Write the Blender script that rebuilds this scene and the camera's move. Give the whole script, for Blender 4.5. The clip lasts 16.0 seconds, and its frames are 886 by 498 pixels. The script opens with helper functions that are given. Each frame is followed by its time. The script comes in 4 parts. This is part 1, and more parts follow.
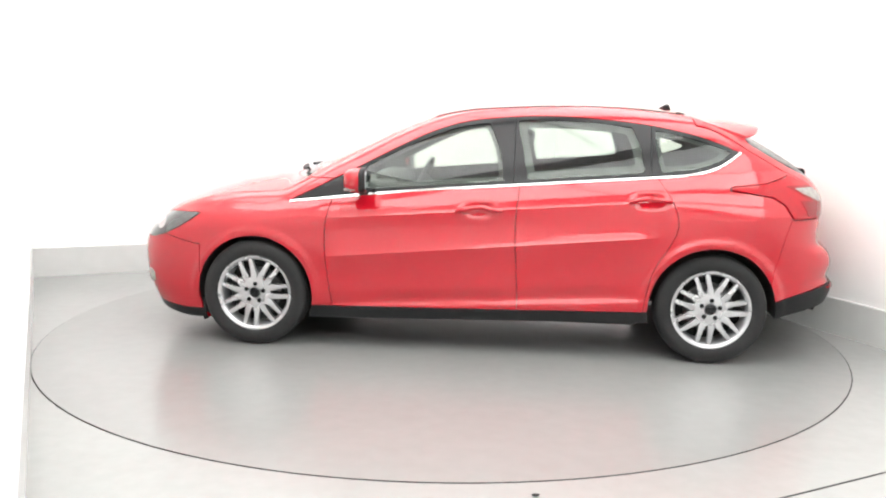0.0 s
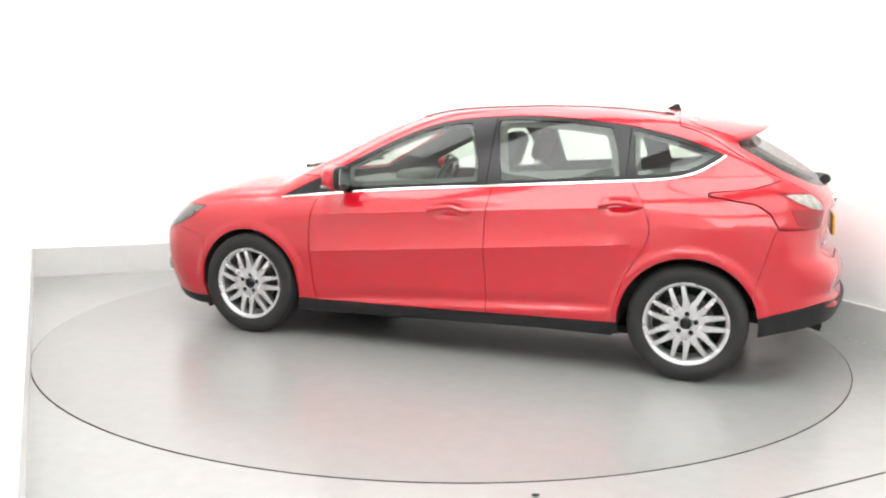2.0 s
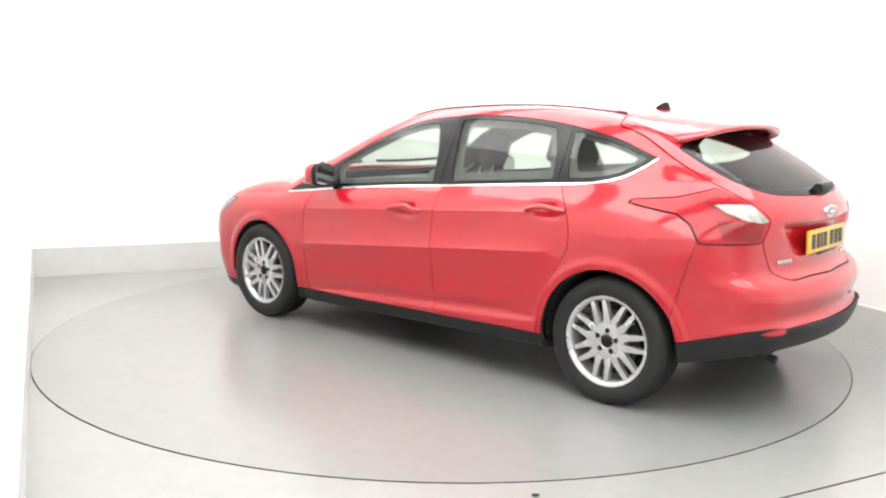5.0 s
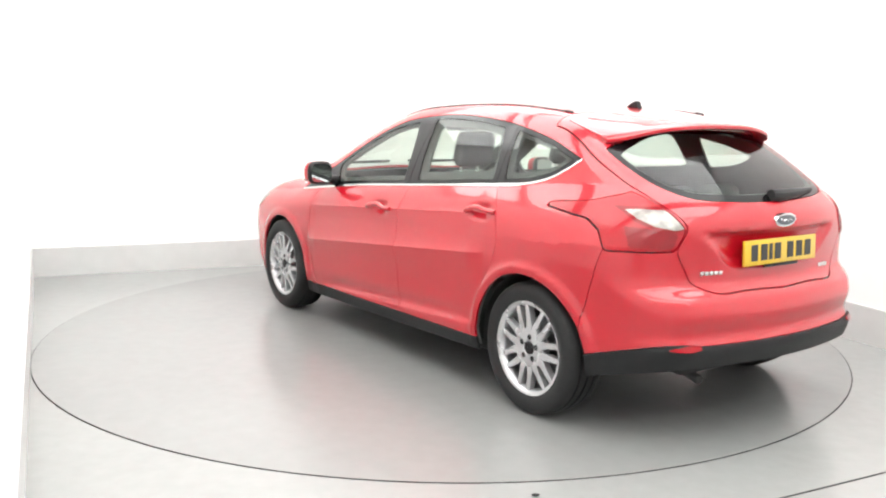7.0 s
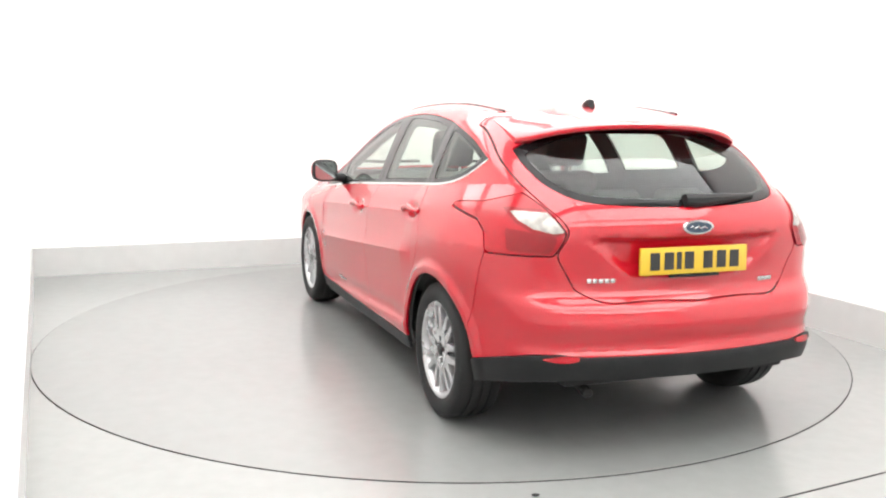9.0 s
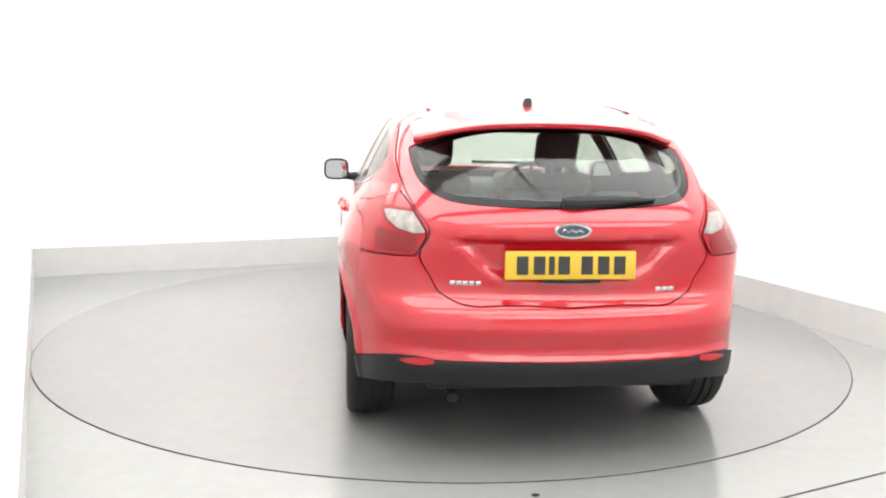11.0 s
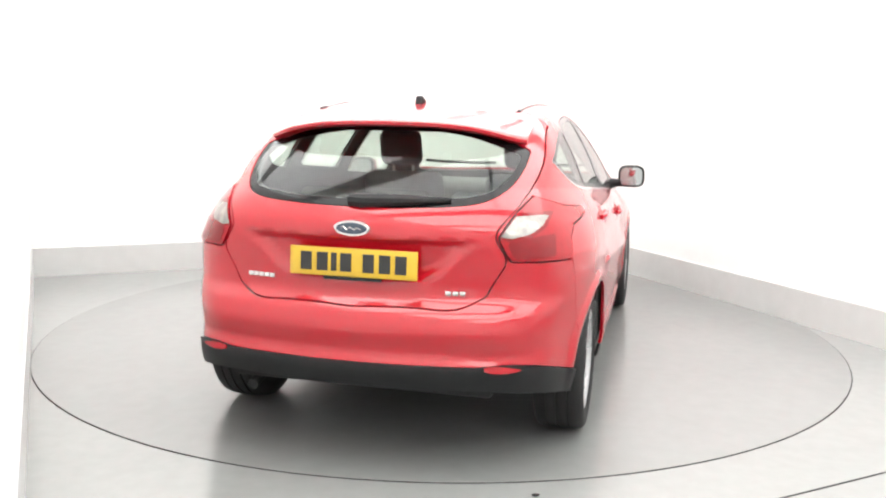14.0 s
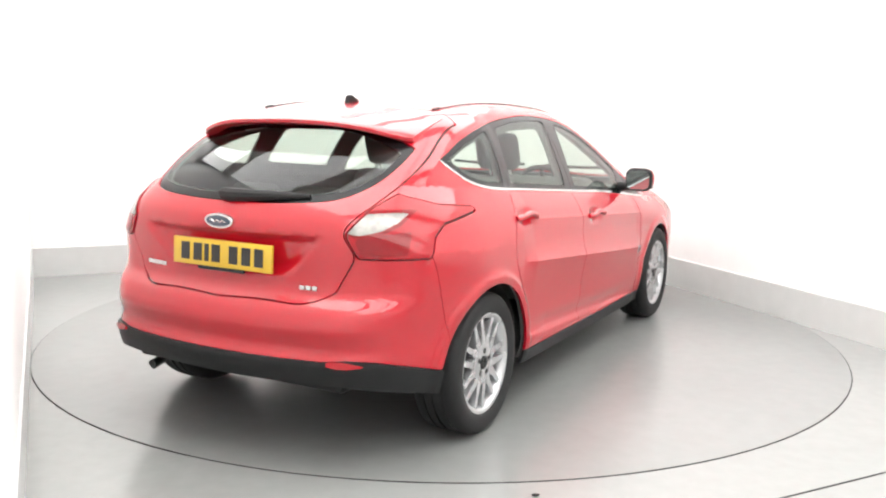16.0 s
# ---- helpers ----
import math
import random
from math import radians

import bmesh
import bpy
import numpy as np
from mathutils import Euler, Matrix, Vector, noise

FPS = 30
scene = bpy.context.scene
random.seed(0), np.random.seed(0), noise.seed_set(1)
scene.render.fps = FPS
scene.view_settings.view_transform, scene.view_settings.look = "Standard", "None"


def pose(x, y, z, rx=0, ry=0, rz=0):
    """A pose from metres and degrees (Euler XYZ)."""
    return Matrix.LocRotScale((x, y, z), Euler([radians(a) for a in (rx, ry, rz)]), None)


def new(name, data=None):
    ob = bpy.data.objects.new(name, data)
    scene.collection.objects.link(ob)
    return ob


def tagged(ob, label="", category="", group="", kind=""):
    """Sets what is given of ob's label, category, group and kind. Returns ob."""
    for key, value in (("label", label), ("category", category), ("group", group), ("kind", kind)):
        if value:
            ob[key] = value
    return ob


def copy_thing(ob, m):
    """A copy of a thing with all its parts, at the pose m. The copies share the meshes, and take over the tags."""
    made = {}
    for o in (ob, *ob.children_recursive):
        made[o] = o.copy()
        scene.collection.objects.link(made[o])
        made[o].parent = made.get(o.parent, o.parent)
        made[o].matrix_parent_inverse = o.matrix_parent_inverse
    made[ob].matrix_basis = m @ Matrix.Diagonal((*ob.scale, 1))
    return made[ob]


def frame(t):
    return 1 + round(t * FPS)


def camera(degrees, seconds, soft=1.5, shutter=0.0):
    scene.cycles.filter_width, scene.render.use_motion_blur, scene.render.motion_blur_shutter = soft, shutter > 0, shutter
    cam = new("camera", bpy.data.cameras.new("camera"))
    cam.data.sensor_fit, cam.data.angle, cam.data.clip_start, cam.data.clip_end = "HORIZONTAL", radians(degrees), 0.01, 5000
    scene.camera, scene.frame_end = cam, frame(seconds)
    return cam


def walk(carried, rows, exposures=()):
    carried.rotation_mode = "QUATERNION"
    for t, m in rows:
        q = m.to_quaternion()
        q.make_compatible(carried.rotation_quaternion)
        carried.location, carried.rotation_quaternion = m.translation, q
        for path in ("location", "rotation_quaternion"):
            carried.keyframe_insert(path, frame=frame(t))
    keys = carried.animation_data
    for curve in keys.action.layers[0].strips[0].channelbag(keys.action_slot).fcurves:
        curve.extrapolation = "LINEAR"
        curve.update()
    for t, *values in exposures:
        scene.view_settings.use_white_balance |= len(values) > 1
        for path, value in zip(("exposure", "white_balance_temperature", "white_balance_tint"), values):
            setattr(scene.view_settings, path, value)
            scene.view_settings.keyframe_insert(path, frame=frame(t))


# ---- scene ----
# ---------------------------------------------------------------- camera
EYE = (0.0, -5.618, 1.3975)
PITCH, ROLL = 8.93, 1.0
cam = camera(53.75, 16.0, soft=2.1)
CAM_POSE = pose(*EYE, 90 - PITCH, 0, 0.01) @ pose(0, 0, 0, 0, 0, ROLL)
walk(cam, [(0.0, CAM_POSE), (16.0, CAM_POSE)])

# ---------------------------------------------------------------- world and light
world = bpy.data.worlds.new("world")
scene.world = world
world.use_nodes = True
world.node_tree.nodes["Background"].inputs[0].default_value = (0.98, 1.0, 0.985, 1)
world.node_tree.nodes["Background"].inputs[1].default_value = 0.3
scene.view_settings.exposure = 0.0
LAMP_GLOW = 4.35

# ---------------------------------------------------------------- materials


def material(name, colour, rough=0.5, metal=0.0, coat=0.0, grain=0.0, scale=40.0, bump=0.0, emit=0.0, big=0.0, spec=0.5, coat_ior=1.5):
    """A Principled material whose colour and roughness vary at two scales."""
    m = bpy.data.materials.new(name)
    m.use_nodes = True
    nt = m.node_tree
    b = nt.nodes["Principled BSDF"]
    b.inputs["Base Color"].default_value = (*colour, 1)
    b.inputs["Roughness"].default_value = rough
    b.inputs["Metallic"].default_value = metal
    b.inputs["Specular IOR Level"].default_value = spec
    if coat:
        b.inputs["Coat Weight"].default_value = coat
        b.inputs["Coat Roughness"].default_value = 0.09
        b.inputs["Coat IOR"].default_value = coat_ior
    if emit:
        b.inputs["Emission Color"].default_value = (*colour, 1)
        b.inputs["Emission Strength"].default_value = emit
    if grain or bump:
        co = nt.nodes.new("ShaderNodeTexCoord")
        fine = nt.nodes.new("ShaderNodeTexNoise")
        fine.inputs["Scale"].default_value = scale
        fine.inputs["Detail"].default_value = 5
        wide = nt.nodes.new("ShaderNodeTexNoise")
        wide.inputs["Scale"].default_value = scale / 18
        wide.inputs["Detail"].default_value = 3
        nt.links.new(co.outputs["Object"], fine.inputs["Vector"])
        nt.links.new(co.outputs["Object"], wide.inputs["Vector"])
        add = nt.nodes.new("ShaderNodeMath")
        add.operation = "ADD"
        nt.links.new(fine.outputs["Fac"], add.inputs[0])
        nt.links.new(wide.outputs["Fac"], add.inputs[1])
        ramp = nt.nodes.new("ShaderNodeMapRange")
        ramp.inputs["From Min"].default_value = 0.7
        ramp.inputs["From Max"].default_value = 1.3
        nt.links.new(add.outputs[0], ramp.inputs["Value"])
        mix = nt.nodes.new("ShaderNodeMix")
        mix.data_type = "RGBA"
        mix.inputs["A"].default_value = (*[c * (1 - grain) for c in colour], 1)
        mix.inputs["B"].default_value = (*[min(1, c * (1 + grain)) for c in colour], 1)
        nt.links.new(ramp.outputs["Result"], mix.inputs["Factor"])
        nt.links.new(mix.outputs["Result"], b.inputs["Base Color"])
        rr = nt.nodes.new("ShaderNodeMapRange")
        rr.inputs["From Min"].default_value = 0.3
        rr.inputs["From Max"].default_value = 0.7
        rr.inputs["To Min"].default_value = rough * (1 - big)
        rr.inputs["To Max"].default_value = min(1, rough * (1 + big))
        nt.links.new(wide.outputs["Fac"], rr.inputs["Value"])
        nt.links.new(rr.outputs["Result"], b.inputs["Roughness"])
        if bump:
            bm_ = nt.nodes.new("ShaderNodeBump")
            bm_.inputs["Strength"].default_value = bump
            bm_.inputs["Distance"].default_value = 0.002
            nt.links.new(fine.outputs["Fac"], bm_.inputs["Height"])
            nt.links.new(bm_.outputs["Normal"], b.inputs["Normal"])
    return m


def glass(name, tint, gloss=1.0):
    """A thin tinted pane: it lets light through straight and reflects by Fresnel."""
    m = bpy.data.materials.new(name)
    m.use_nodes = True
    nt = m.node_tree
    nt.nodes.clear()
    out = nt.nodes.new("ShaderNodeOutputMaterial")
    tr = nt.nodes.new("ShaderNodeBsdfTransparent")
    tr.inputs["Color"].default_value = (*tint, 1)
    gl = nt.nodes.new("ShaderNodeBsdfGlossy")
    gl.inputs["Roughness"].default_value = 0.02
    gl.inputs["Color"].default_value = (gloss, gloss, gloss, 1)
    lw = nt.nodes.new("ShaderNodeLayerWeight")
    lw.inputs["Blend"].default_value = 0.5
    pw = nt.nodes.new("ShaderNodeMath")
    pw.operation = "POWER"
    pw.inputs[1].default_value = 4.5
    nt.links.new(lw.outputs["Facing"], pw.inputs[0])
    fr = nt.nodes.new("ShaderNodeMath")
    fr.operation = "MULTIPLY_ADD"
    fr.inputs[1].default_value = 0.9
    fr.inputs[2].default_value = 0.06
    nt.links.new(pw.outputs[0], fr.inputs[0])
    mix = nt.nodes.new("ShaderNodeMixShader")
    nt.links.new(fr.outputs[0], mix.inputs[0])
    nt.links.new(tr.outputs[0], mix.inputs[1])
    nt.links.new(gl.outputs[0], mix.inputs[2])
    nt.links.new(mix.outputs[0], out.inputs[0])
    return m


WALL = material("white_wall_paint", (0.85, 0.845, 0.837), 0.6, grain=0.02, scale=6, bump=0.05)
FLOOR = material("grey_floor_paint", (0.278, 0.282, 0.276), 0.23, grain=0.04, scale=14, big=0.15, spec=0.9)
PLINTH = material("grey_plinth_paint", (0.55, 0.555, 0.547), 0.4, grain=0.04, scale=9, bump=0.04, big=0.2)
DISC = material("turntable_paint", (0.238, 0.242, 0.236), 0.23, grain=0.04, scale=11, big=0.15, spec=0.9)
SEAM = material("dark_seam", (0.012, 0.012, 0.012), 0.8, grain=0.3, scale=30)
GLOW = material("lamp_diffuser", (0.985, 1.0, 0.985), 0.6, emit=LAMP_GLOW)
DARKSTEEL = material("dull_brake_steel", (0.10, 0.10, 0.10), 0.5, metal=0.3, grain=0.3, scale=60)
STEEL = material("painted_steel", (0.75, 0.75, 0.75), 0.4, metal=0.0, grain=0.05, scale=30)
RED = material("red_car_paint", (0.43, 0.004, 0.014), 0.40, coat=1.0, grain=0.03, scale=300, spec=0.05, coat_ior=1.68)
BLACK = material("black_plastic", (0.010, 0.0105, 0.011), 0.5, grain=0.25, scale=250, bump=0.15, spec=0.3)
GLOSS = material("gloss_black", (0.008, 0.008, 0.009), 0.2, grain=0.1, scale=60, spec=0.35)
FRIT = material("glass_border_black", (0.006, 0.006, 0.007), 0.12, grain=0.1, scale=60, spec=0.2)
LINER = material("dark_liner", (0.012, 0.012, 0.012), 0.85, grain=0.3, scale=60, bump=0.2)
CHROME = material("chrome", (0.66, 0.66, 0.66), 0.16, metal=1.0, grain=0.03, scale=60)
ALLOY = material("silver_alloy", (0.54, 0.54, 0.55), 0.28, metal=0.7, grain=0.06, scale=90, big=0.2)
RUBBER = material("tyre_rubber", (0.010, 0.010, 0.0105), 0.75, grain=0.25, scale=90, bump=0.2)
TRIM = material("grey_interior_trim", (0.085, 0.085, 0.085), 0.8, grain=0.15, scale=120, bump=0.2)
CLOTH = material("charcoal_seat_cloth", (0.05, 0.05, 0.052), 0.9, grain=0.25, scale=200, bump=0.3)
LIGHTTRIM = material("pale_headlining", (0.5, 0.5, 0.48), 0.9, grain=0.06, scale=160, bump=0.2)
REDLENS = material("red_lamp_lens", (0.34, 0.003, 0.010), 0.15, coat=0.35, grain=0.12, scale=35, spec=0.3)
DEEPRED = material("deep_red_lens", (0.20, 0.001, 0.005), 0.15, coat=0.3, grain=0.08, scale=40, spec=0.3)
CLEARLENS = material("clear_lamp_lens", (0.30, 0.28, 0.26), 0.2, metal=0.3, coat=0.4, grain=0.4, scale=30)
DARKLENS = material("smoked_headlamp", (0.11, 0.115, 0.115), 0.12, metal=0.5, coat=1.0, grain=0.4, scale=20)
YELLOW = material("yellow_plate", (0.60, 0.385, 0.018), 0.35, coat=0.5, grain=0.04, scale=60)
INK = material("black_ink", (0.02, 0.02, 0.02), 0.5, grain=0.1, scale=60)
BLUE = material("dark_badge_enamel", (0.03, 0.05, 0.08), 0.15, coat=1.0, grain=0.1, scale=60)
SIDEGLASS = glass("side_glass", (0.76, 0.84, 0.78), 0.75)
REARGLASS = glass("rear_glass", (0.74, 0.82, 0.77), 0.6)
SCREENGLASS = glass("screen_glass", (0.80, 0.88, 0.82))
MIRROR = material("mirror_glass", (0.42, 0.44, 0.44), 0.03, metal=1.0)

# ---------------------------------------------------------------- mesh helpers


def bm_object(name, bm, mat, parent=None, label="", smooth=30):
    me = bpy.data.meshes.new(name)
    bmesh.ops.recalc_face_normals(bm, faces=bm.faces[:])
    bm.to_mesh(me)
    bm.free()
    me.materials.append(mat)
    if smooth:
        me.shade_smooth()
        me.set_sharp_from_angle(angle=radians(smooth))
    ob = new(name, me)
    if parent:
        ob.parent = parent
    return tagged(ob, label)


def part(name, bm, mat, parent, label="", smooth=30):
    return bm_object(name, bm, mat, parent, label, smooth)


def box(bm, x0, x1, y0, y1, z0, z1, bevel=0.0, seg=2, m=None):
    r = bmesh.ops.create_cube(bm, size=1)
    vs = r["verts"]
    bmesh.ops.scale(bm, vec=(x1 - x0, y1 - y0, z1 - z0), verts=vs)
    bmesh.ops.translate(bm, vec=((x0 + x1) / 2, (y0 + y1) / 2, (z0 + z1) / 2), verts=vs)
    if bevel:
        es = list({e for v in vs for e in v.link_edges})
        r = bmesh.ops.bevel(bm, geom=es, offset=bevel, segments=seg, profile=0.5, affect="EDGES")
        vs = list({v for f in r["faces"] for v in f.verts} | {v for v in vs if v.is_valid})
    if m is not None:
        bmesh.ops.transform(bm, matrix=m, verts=vs)
    return vs


def revolve(bm, prof, n=48, axis="y", m=None, closed=False):
    """Turns a profile of (radius, along) round an axis."""
    rings = []
    for i in range(n):
        a = 2 * math.pi * i / n
        c, s = math.cos(a), math.sin(a)
        row = []
        for r, h in prof:
            p = {"y": (r * c, h, r * s), "z": (r * c, r * s, h), "x": (h, r * c, r * s)}[axis]
            row.append(bm.verts.new(m @ Vector(p) if m else p))
        rings.append(row)
    k = len(prof)
    for i in range(n):
        a, b = rings[i], rings[(i + 1) % n]
        for j in range(k if closed else k - 1):
            bm.faces.new((a[j], a[(j + 1) % k], b[(j + 1) % k], b[j]))
    return rings


def tube(bm, pts, r, n=8, m=None):
    """A round bar along points."""
    pts = [Vector(p) for p in pts]
    rows = []
    for i, p in enumerate(pts):
        d = (pts[min(i + 1, len(pts) - 1)] - pts[max(i - 1, 0)]).normalized()
        a = d.orthogonal().normalized() if i == 0 else (rows_a - d * rows_a.dot(d)).normalized()
        rows_a = a
        b = d.cross(a)
        rr = r[i] if isinstance(r, (list, tuple)) else r
        row = [p + rr * (math.cos(2 * math.pi * k / n) * a + math.sin(2 * math.pi * k / n) * b) for k in range(n)]
        rows.append([bm.verts.new(m @ q if m else q) for q in row])
    for a, b in zip(rows, rows[1:]):
        for k in range(n):
            bm.faces.new((a[k], a[(k + 1) % n], b[(k + 1) % n], b[k]))
    bm.faces.new(rows[0])
    bm.faces.new(rows[-1])


def prism(bm, outline, d0, d1, plane="xz", m=None, bevel=0.0):
    """An outline in a plane, given depth along the third axis."""
    put = {"xz": lambda a, b, d: (a, d, b), "yz": lambda a, b, d: (d, a, b), "xy": lambda a, b, d: (a, b, d)}[plane]
    lo = [bm.verts.new(put(a, b, d0)) for a, b in outline]
    hi = [bm.verts.new(put(a, b, d1)) for a, b in outline]
    n = len(outline)
    fs = [bm.faces.new(lo), bm.faces.new(hi)]
    for i in range(n):
        fs.append(bm.faces.new((lo[i], lo[(i + 1) % n], hi[(i + 1) % n], hi[i])))
    vs = lo + hi
    if bevel:
        es = list({e for f in fs[:2] for e in f.edges})
        r = bmesh.ops.bevel(bm, geom=es, offset=bevel, segments=2, profile=0.5, affect="EDGES")
        vs = list({v for f in r["faces"] for v in f.verts} | {v for v in vs if v.is_valid})
    if m is not None:
        bmesh.ops.transform(bm, matrix=m, verts=vs)
    return vs


# ---------------------------------------------------------------- room
# The room is a rectangle turned against the camera; its frame: a along the back wall, b towards the camera.
CORNER = Vector((-3.38, 1.45, 0))
E1 = Vector((0.9185, 0.3954, 0))
E2 = Vector((0.3954, -0.9185, 0))
ROOM_W, ROOM_D, ROOM_H = 4.91, 9.6, 3.3
ROOM = Matrix.Translation(CORNER) @ Matrix(((E1.x, E2.x, 0, 0), (E1.y, E2.y, 0, 0), (0, 0, 1, 0), (0, 0, 0, 1)))
DISC_R = 2.459


def structure(name, bm, mat, label, smooth=0):
    ob = bm_object(name, bm, mat, None, label, smooth)
    return tagged(ob, category=name.split("_")[0], kind="structure")


def room():
    # floor with a round pit for the turntable
    bm = bmesh.new()
    n = 128
    inv = ROOM.inverted()
    c = inv @ Vector((0, 0, 0))
    hole, outer = [], []
    for i in range(n):
        a = 2 * math.pi * i / n
        d = Vector((math.cos(a), math.sin(a), 0))
        hole.append(bm.verts.new(ROOM @ (c + d * (DISC_R + 0.004))))
        lim = []
        for k, lo, hi in ((0, -0.2, ROOM_W + 0.2), (1, -0.2, ROOM_D + 0.2)):
            if abs(d[k]) > 1e-6:
                lim.append(((hi if d[k] > 0 else lo) - c[k]) / d[k])
        outer.append(bm.verts.new(ROOM @ (c + d * min(lim))))
    for v in hole + outer:
        v.co.z -= 0.004
    low = [bm.verts.new(v.co - Vector((0, 0, 0.09))) for v in hole]
    for i in range(n):
        j = (i + 1) % n
        bm.faces.new((hole[i], hole[j], outer[j], outer[i]))
        bm.faces.new((hole[j], hole[i], low[i], low[j]))
    bm.faces.new(low)
    structure("floor", bm, FLOOR, "pale grey painted studio floor with a round pit")
    t = 0.2
    walls = {"wall_back": (-t, ROOM_W + t, -t, 0), "wall_right": (ROOM_W, ROOM_W + t, 0, ROOM_D),
             "wall_front": (-t, ROOM_W + t, ROOM_D, ROOM_D + t)}
    for name, (a0, a1, b0, b1) in walls.items():
        bm = bmesh.new()
        box(bm, a0, a1, b0, b1, -0.05, ROOM_H, m=ROOM)
        structure(name, bm, WALL, "smooth white painted studio wall")
    # the left wall leans two degrees inwards towards the front
    d = Vector((1.88, -4.11, 0)).normalized()
    s = Vector((d.y, -d.x, 0))
    for name, mat, o0, o1, z1, label in (("wall_left", WALL, 0.0, 0.2, ROOM_H, "smooth white painted studio wall"),
                                         ("baseboard_left", PLINTH, -0.012, 0.0, 0.235, "low grey painted plinth board along the white wall")):
        bm = bmesh.new()
        q = [CORNER + s * o0 + d * 0.03, CORNER + s * o1 - d * 0.03 * (o1 > 0.1), CORNER + s * o1 + d * 9.7, CORNER + s * o0 + d * 9.7]
        prism(bm, [(p.x, p.y) for p in q], -0.02 if z1 < 1 else -0.05, z1, "xy")
        structure(name, bm, mat, label)
    bm = bmesh.new()
    box(bm, -t, ROOM_W + t, -t, ROOM_D + t, ROOM_H, ROOM_H + 0.15, m=ROOM)
    structure("ceiling", bm, WALL, "smooth white studio ceiling")
    # low plinth board round the walls
    h, w = 0.235, 0.022
    for name, (a0, a1, b0, b1) in {"baseboard_back": (0, ROOM_W, 0, w), "baseboard_right": (ROOM_W - w, ROOM_W, w, ROOM_D)}.items():
        bm = bmesh.new()
        box(bm, a0, a1, b0, b1, -0.02, h, bevel=0.006, m=ROOM)
        structure(name, bm, PLINTH, "low grey painted plinth board along the white wall")


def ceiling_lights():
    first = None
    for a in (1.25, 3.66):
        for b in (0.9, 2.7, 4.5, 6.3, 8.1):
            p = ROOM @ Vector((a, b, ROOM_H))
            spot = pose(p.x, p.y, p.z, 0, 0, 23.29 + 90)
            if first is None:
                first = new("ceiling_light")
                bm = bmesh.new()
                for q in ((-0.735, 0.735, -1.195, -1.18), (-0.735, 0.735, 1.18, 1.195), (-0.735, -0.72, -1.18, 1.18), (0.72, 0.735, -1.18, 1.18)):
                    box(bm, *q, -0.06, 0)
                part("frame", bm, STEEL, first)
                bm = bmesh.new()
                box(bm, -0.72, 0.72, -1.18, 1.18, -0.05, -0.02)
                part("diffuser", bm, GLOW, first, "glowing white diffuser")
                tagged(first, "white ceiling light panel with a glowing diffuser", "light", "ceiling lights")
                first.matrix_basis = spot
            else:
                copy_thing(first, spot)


def turntable():
    top = new("turntable")
    bm = bmesh.new()
    n = 160
    prof = [(0.0001, 0.0), (DISC_R * 0.5, 0.0), (DISC_R - 0.003, 0.0), (DISC_R - 0.002, -0.001), (DISC_R - 0.002, -0.06)]
    revolve(bm, prof, n, "z")
    part("deck", bm, DISC, top, "pale grey painted deck", smooth=40)
    bm = bmesh.new()
    revolve(bm, [(DISC_R - 0.0015, -0.05), (DISC_R - 0.0015, -0.0012), (DISC_R + 0.0005, -0.0012), (DISC_R + 0.0008, -0.009), (DISC_R + 0.0035, -0.010), (DISC_R + 0.0035, -0.05)], n, "z", closed=True)
    part("rim_gap", bm, SEAM, top, "dark gap round the deck")
    tagged(top, "large round grey turntable set flush in the floor", "turntable")
    return top


def floor_seam():
    bm = bmesh.new()
    a, b = Vector((1.0, -2.68, 0)), Vector((3.3, -1.53, 0))
    d = (b - a).normalized()
    s = Vector((-d.y, d.x, 0)) * 0.003
    prism(bm, [(p.x, p.y) for p in (a + s, a - s, b - s, b + s)], -0.006, -0.001, "xy")
    structure("floor_seam", bm, SEAM, "thin dark seam in the grey floor")


def floor_chip():
    bm = bmesh.new()
    bmesh.ops.create_icosphere(bm, subdivisions=2, radius=1)
    for v in bm.verts:
        k = 1 + 0.25 * noise.noise(v.co * 2)
        v.co = Vector((v.co.x * 0.016 * k, v.co.y * 0.010 * k, v.co.z * 0.005 + 0.004))
    ob = bm_object("grit", bm, LINER, None, "small dark bit of grit lying on the grey floor", 60)
    ob.location = (0.359, -2.557, -0.004)
    tagged(ob, category="grit")



# ---------------------------------------------------------------- car: shape of the body
# Car frame: x forward, y to its left, z up, origin on the ground midway between the axles.


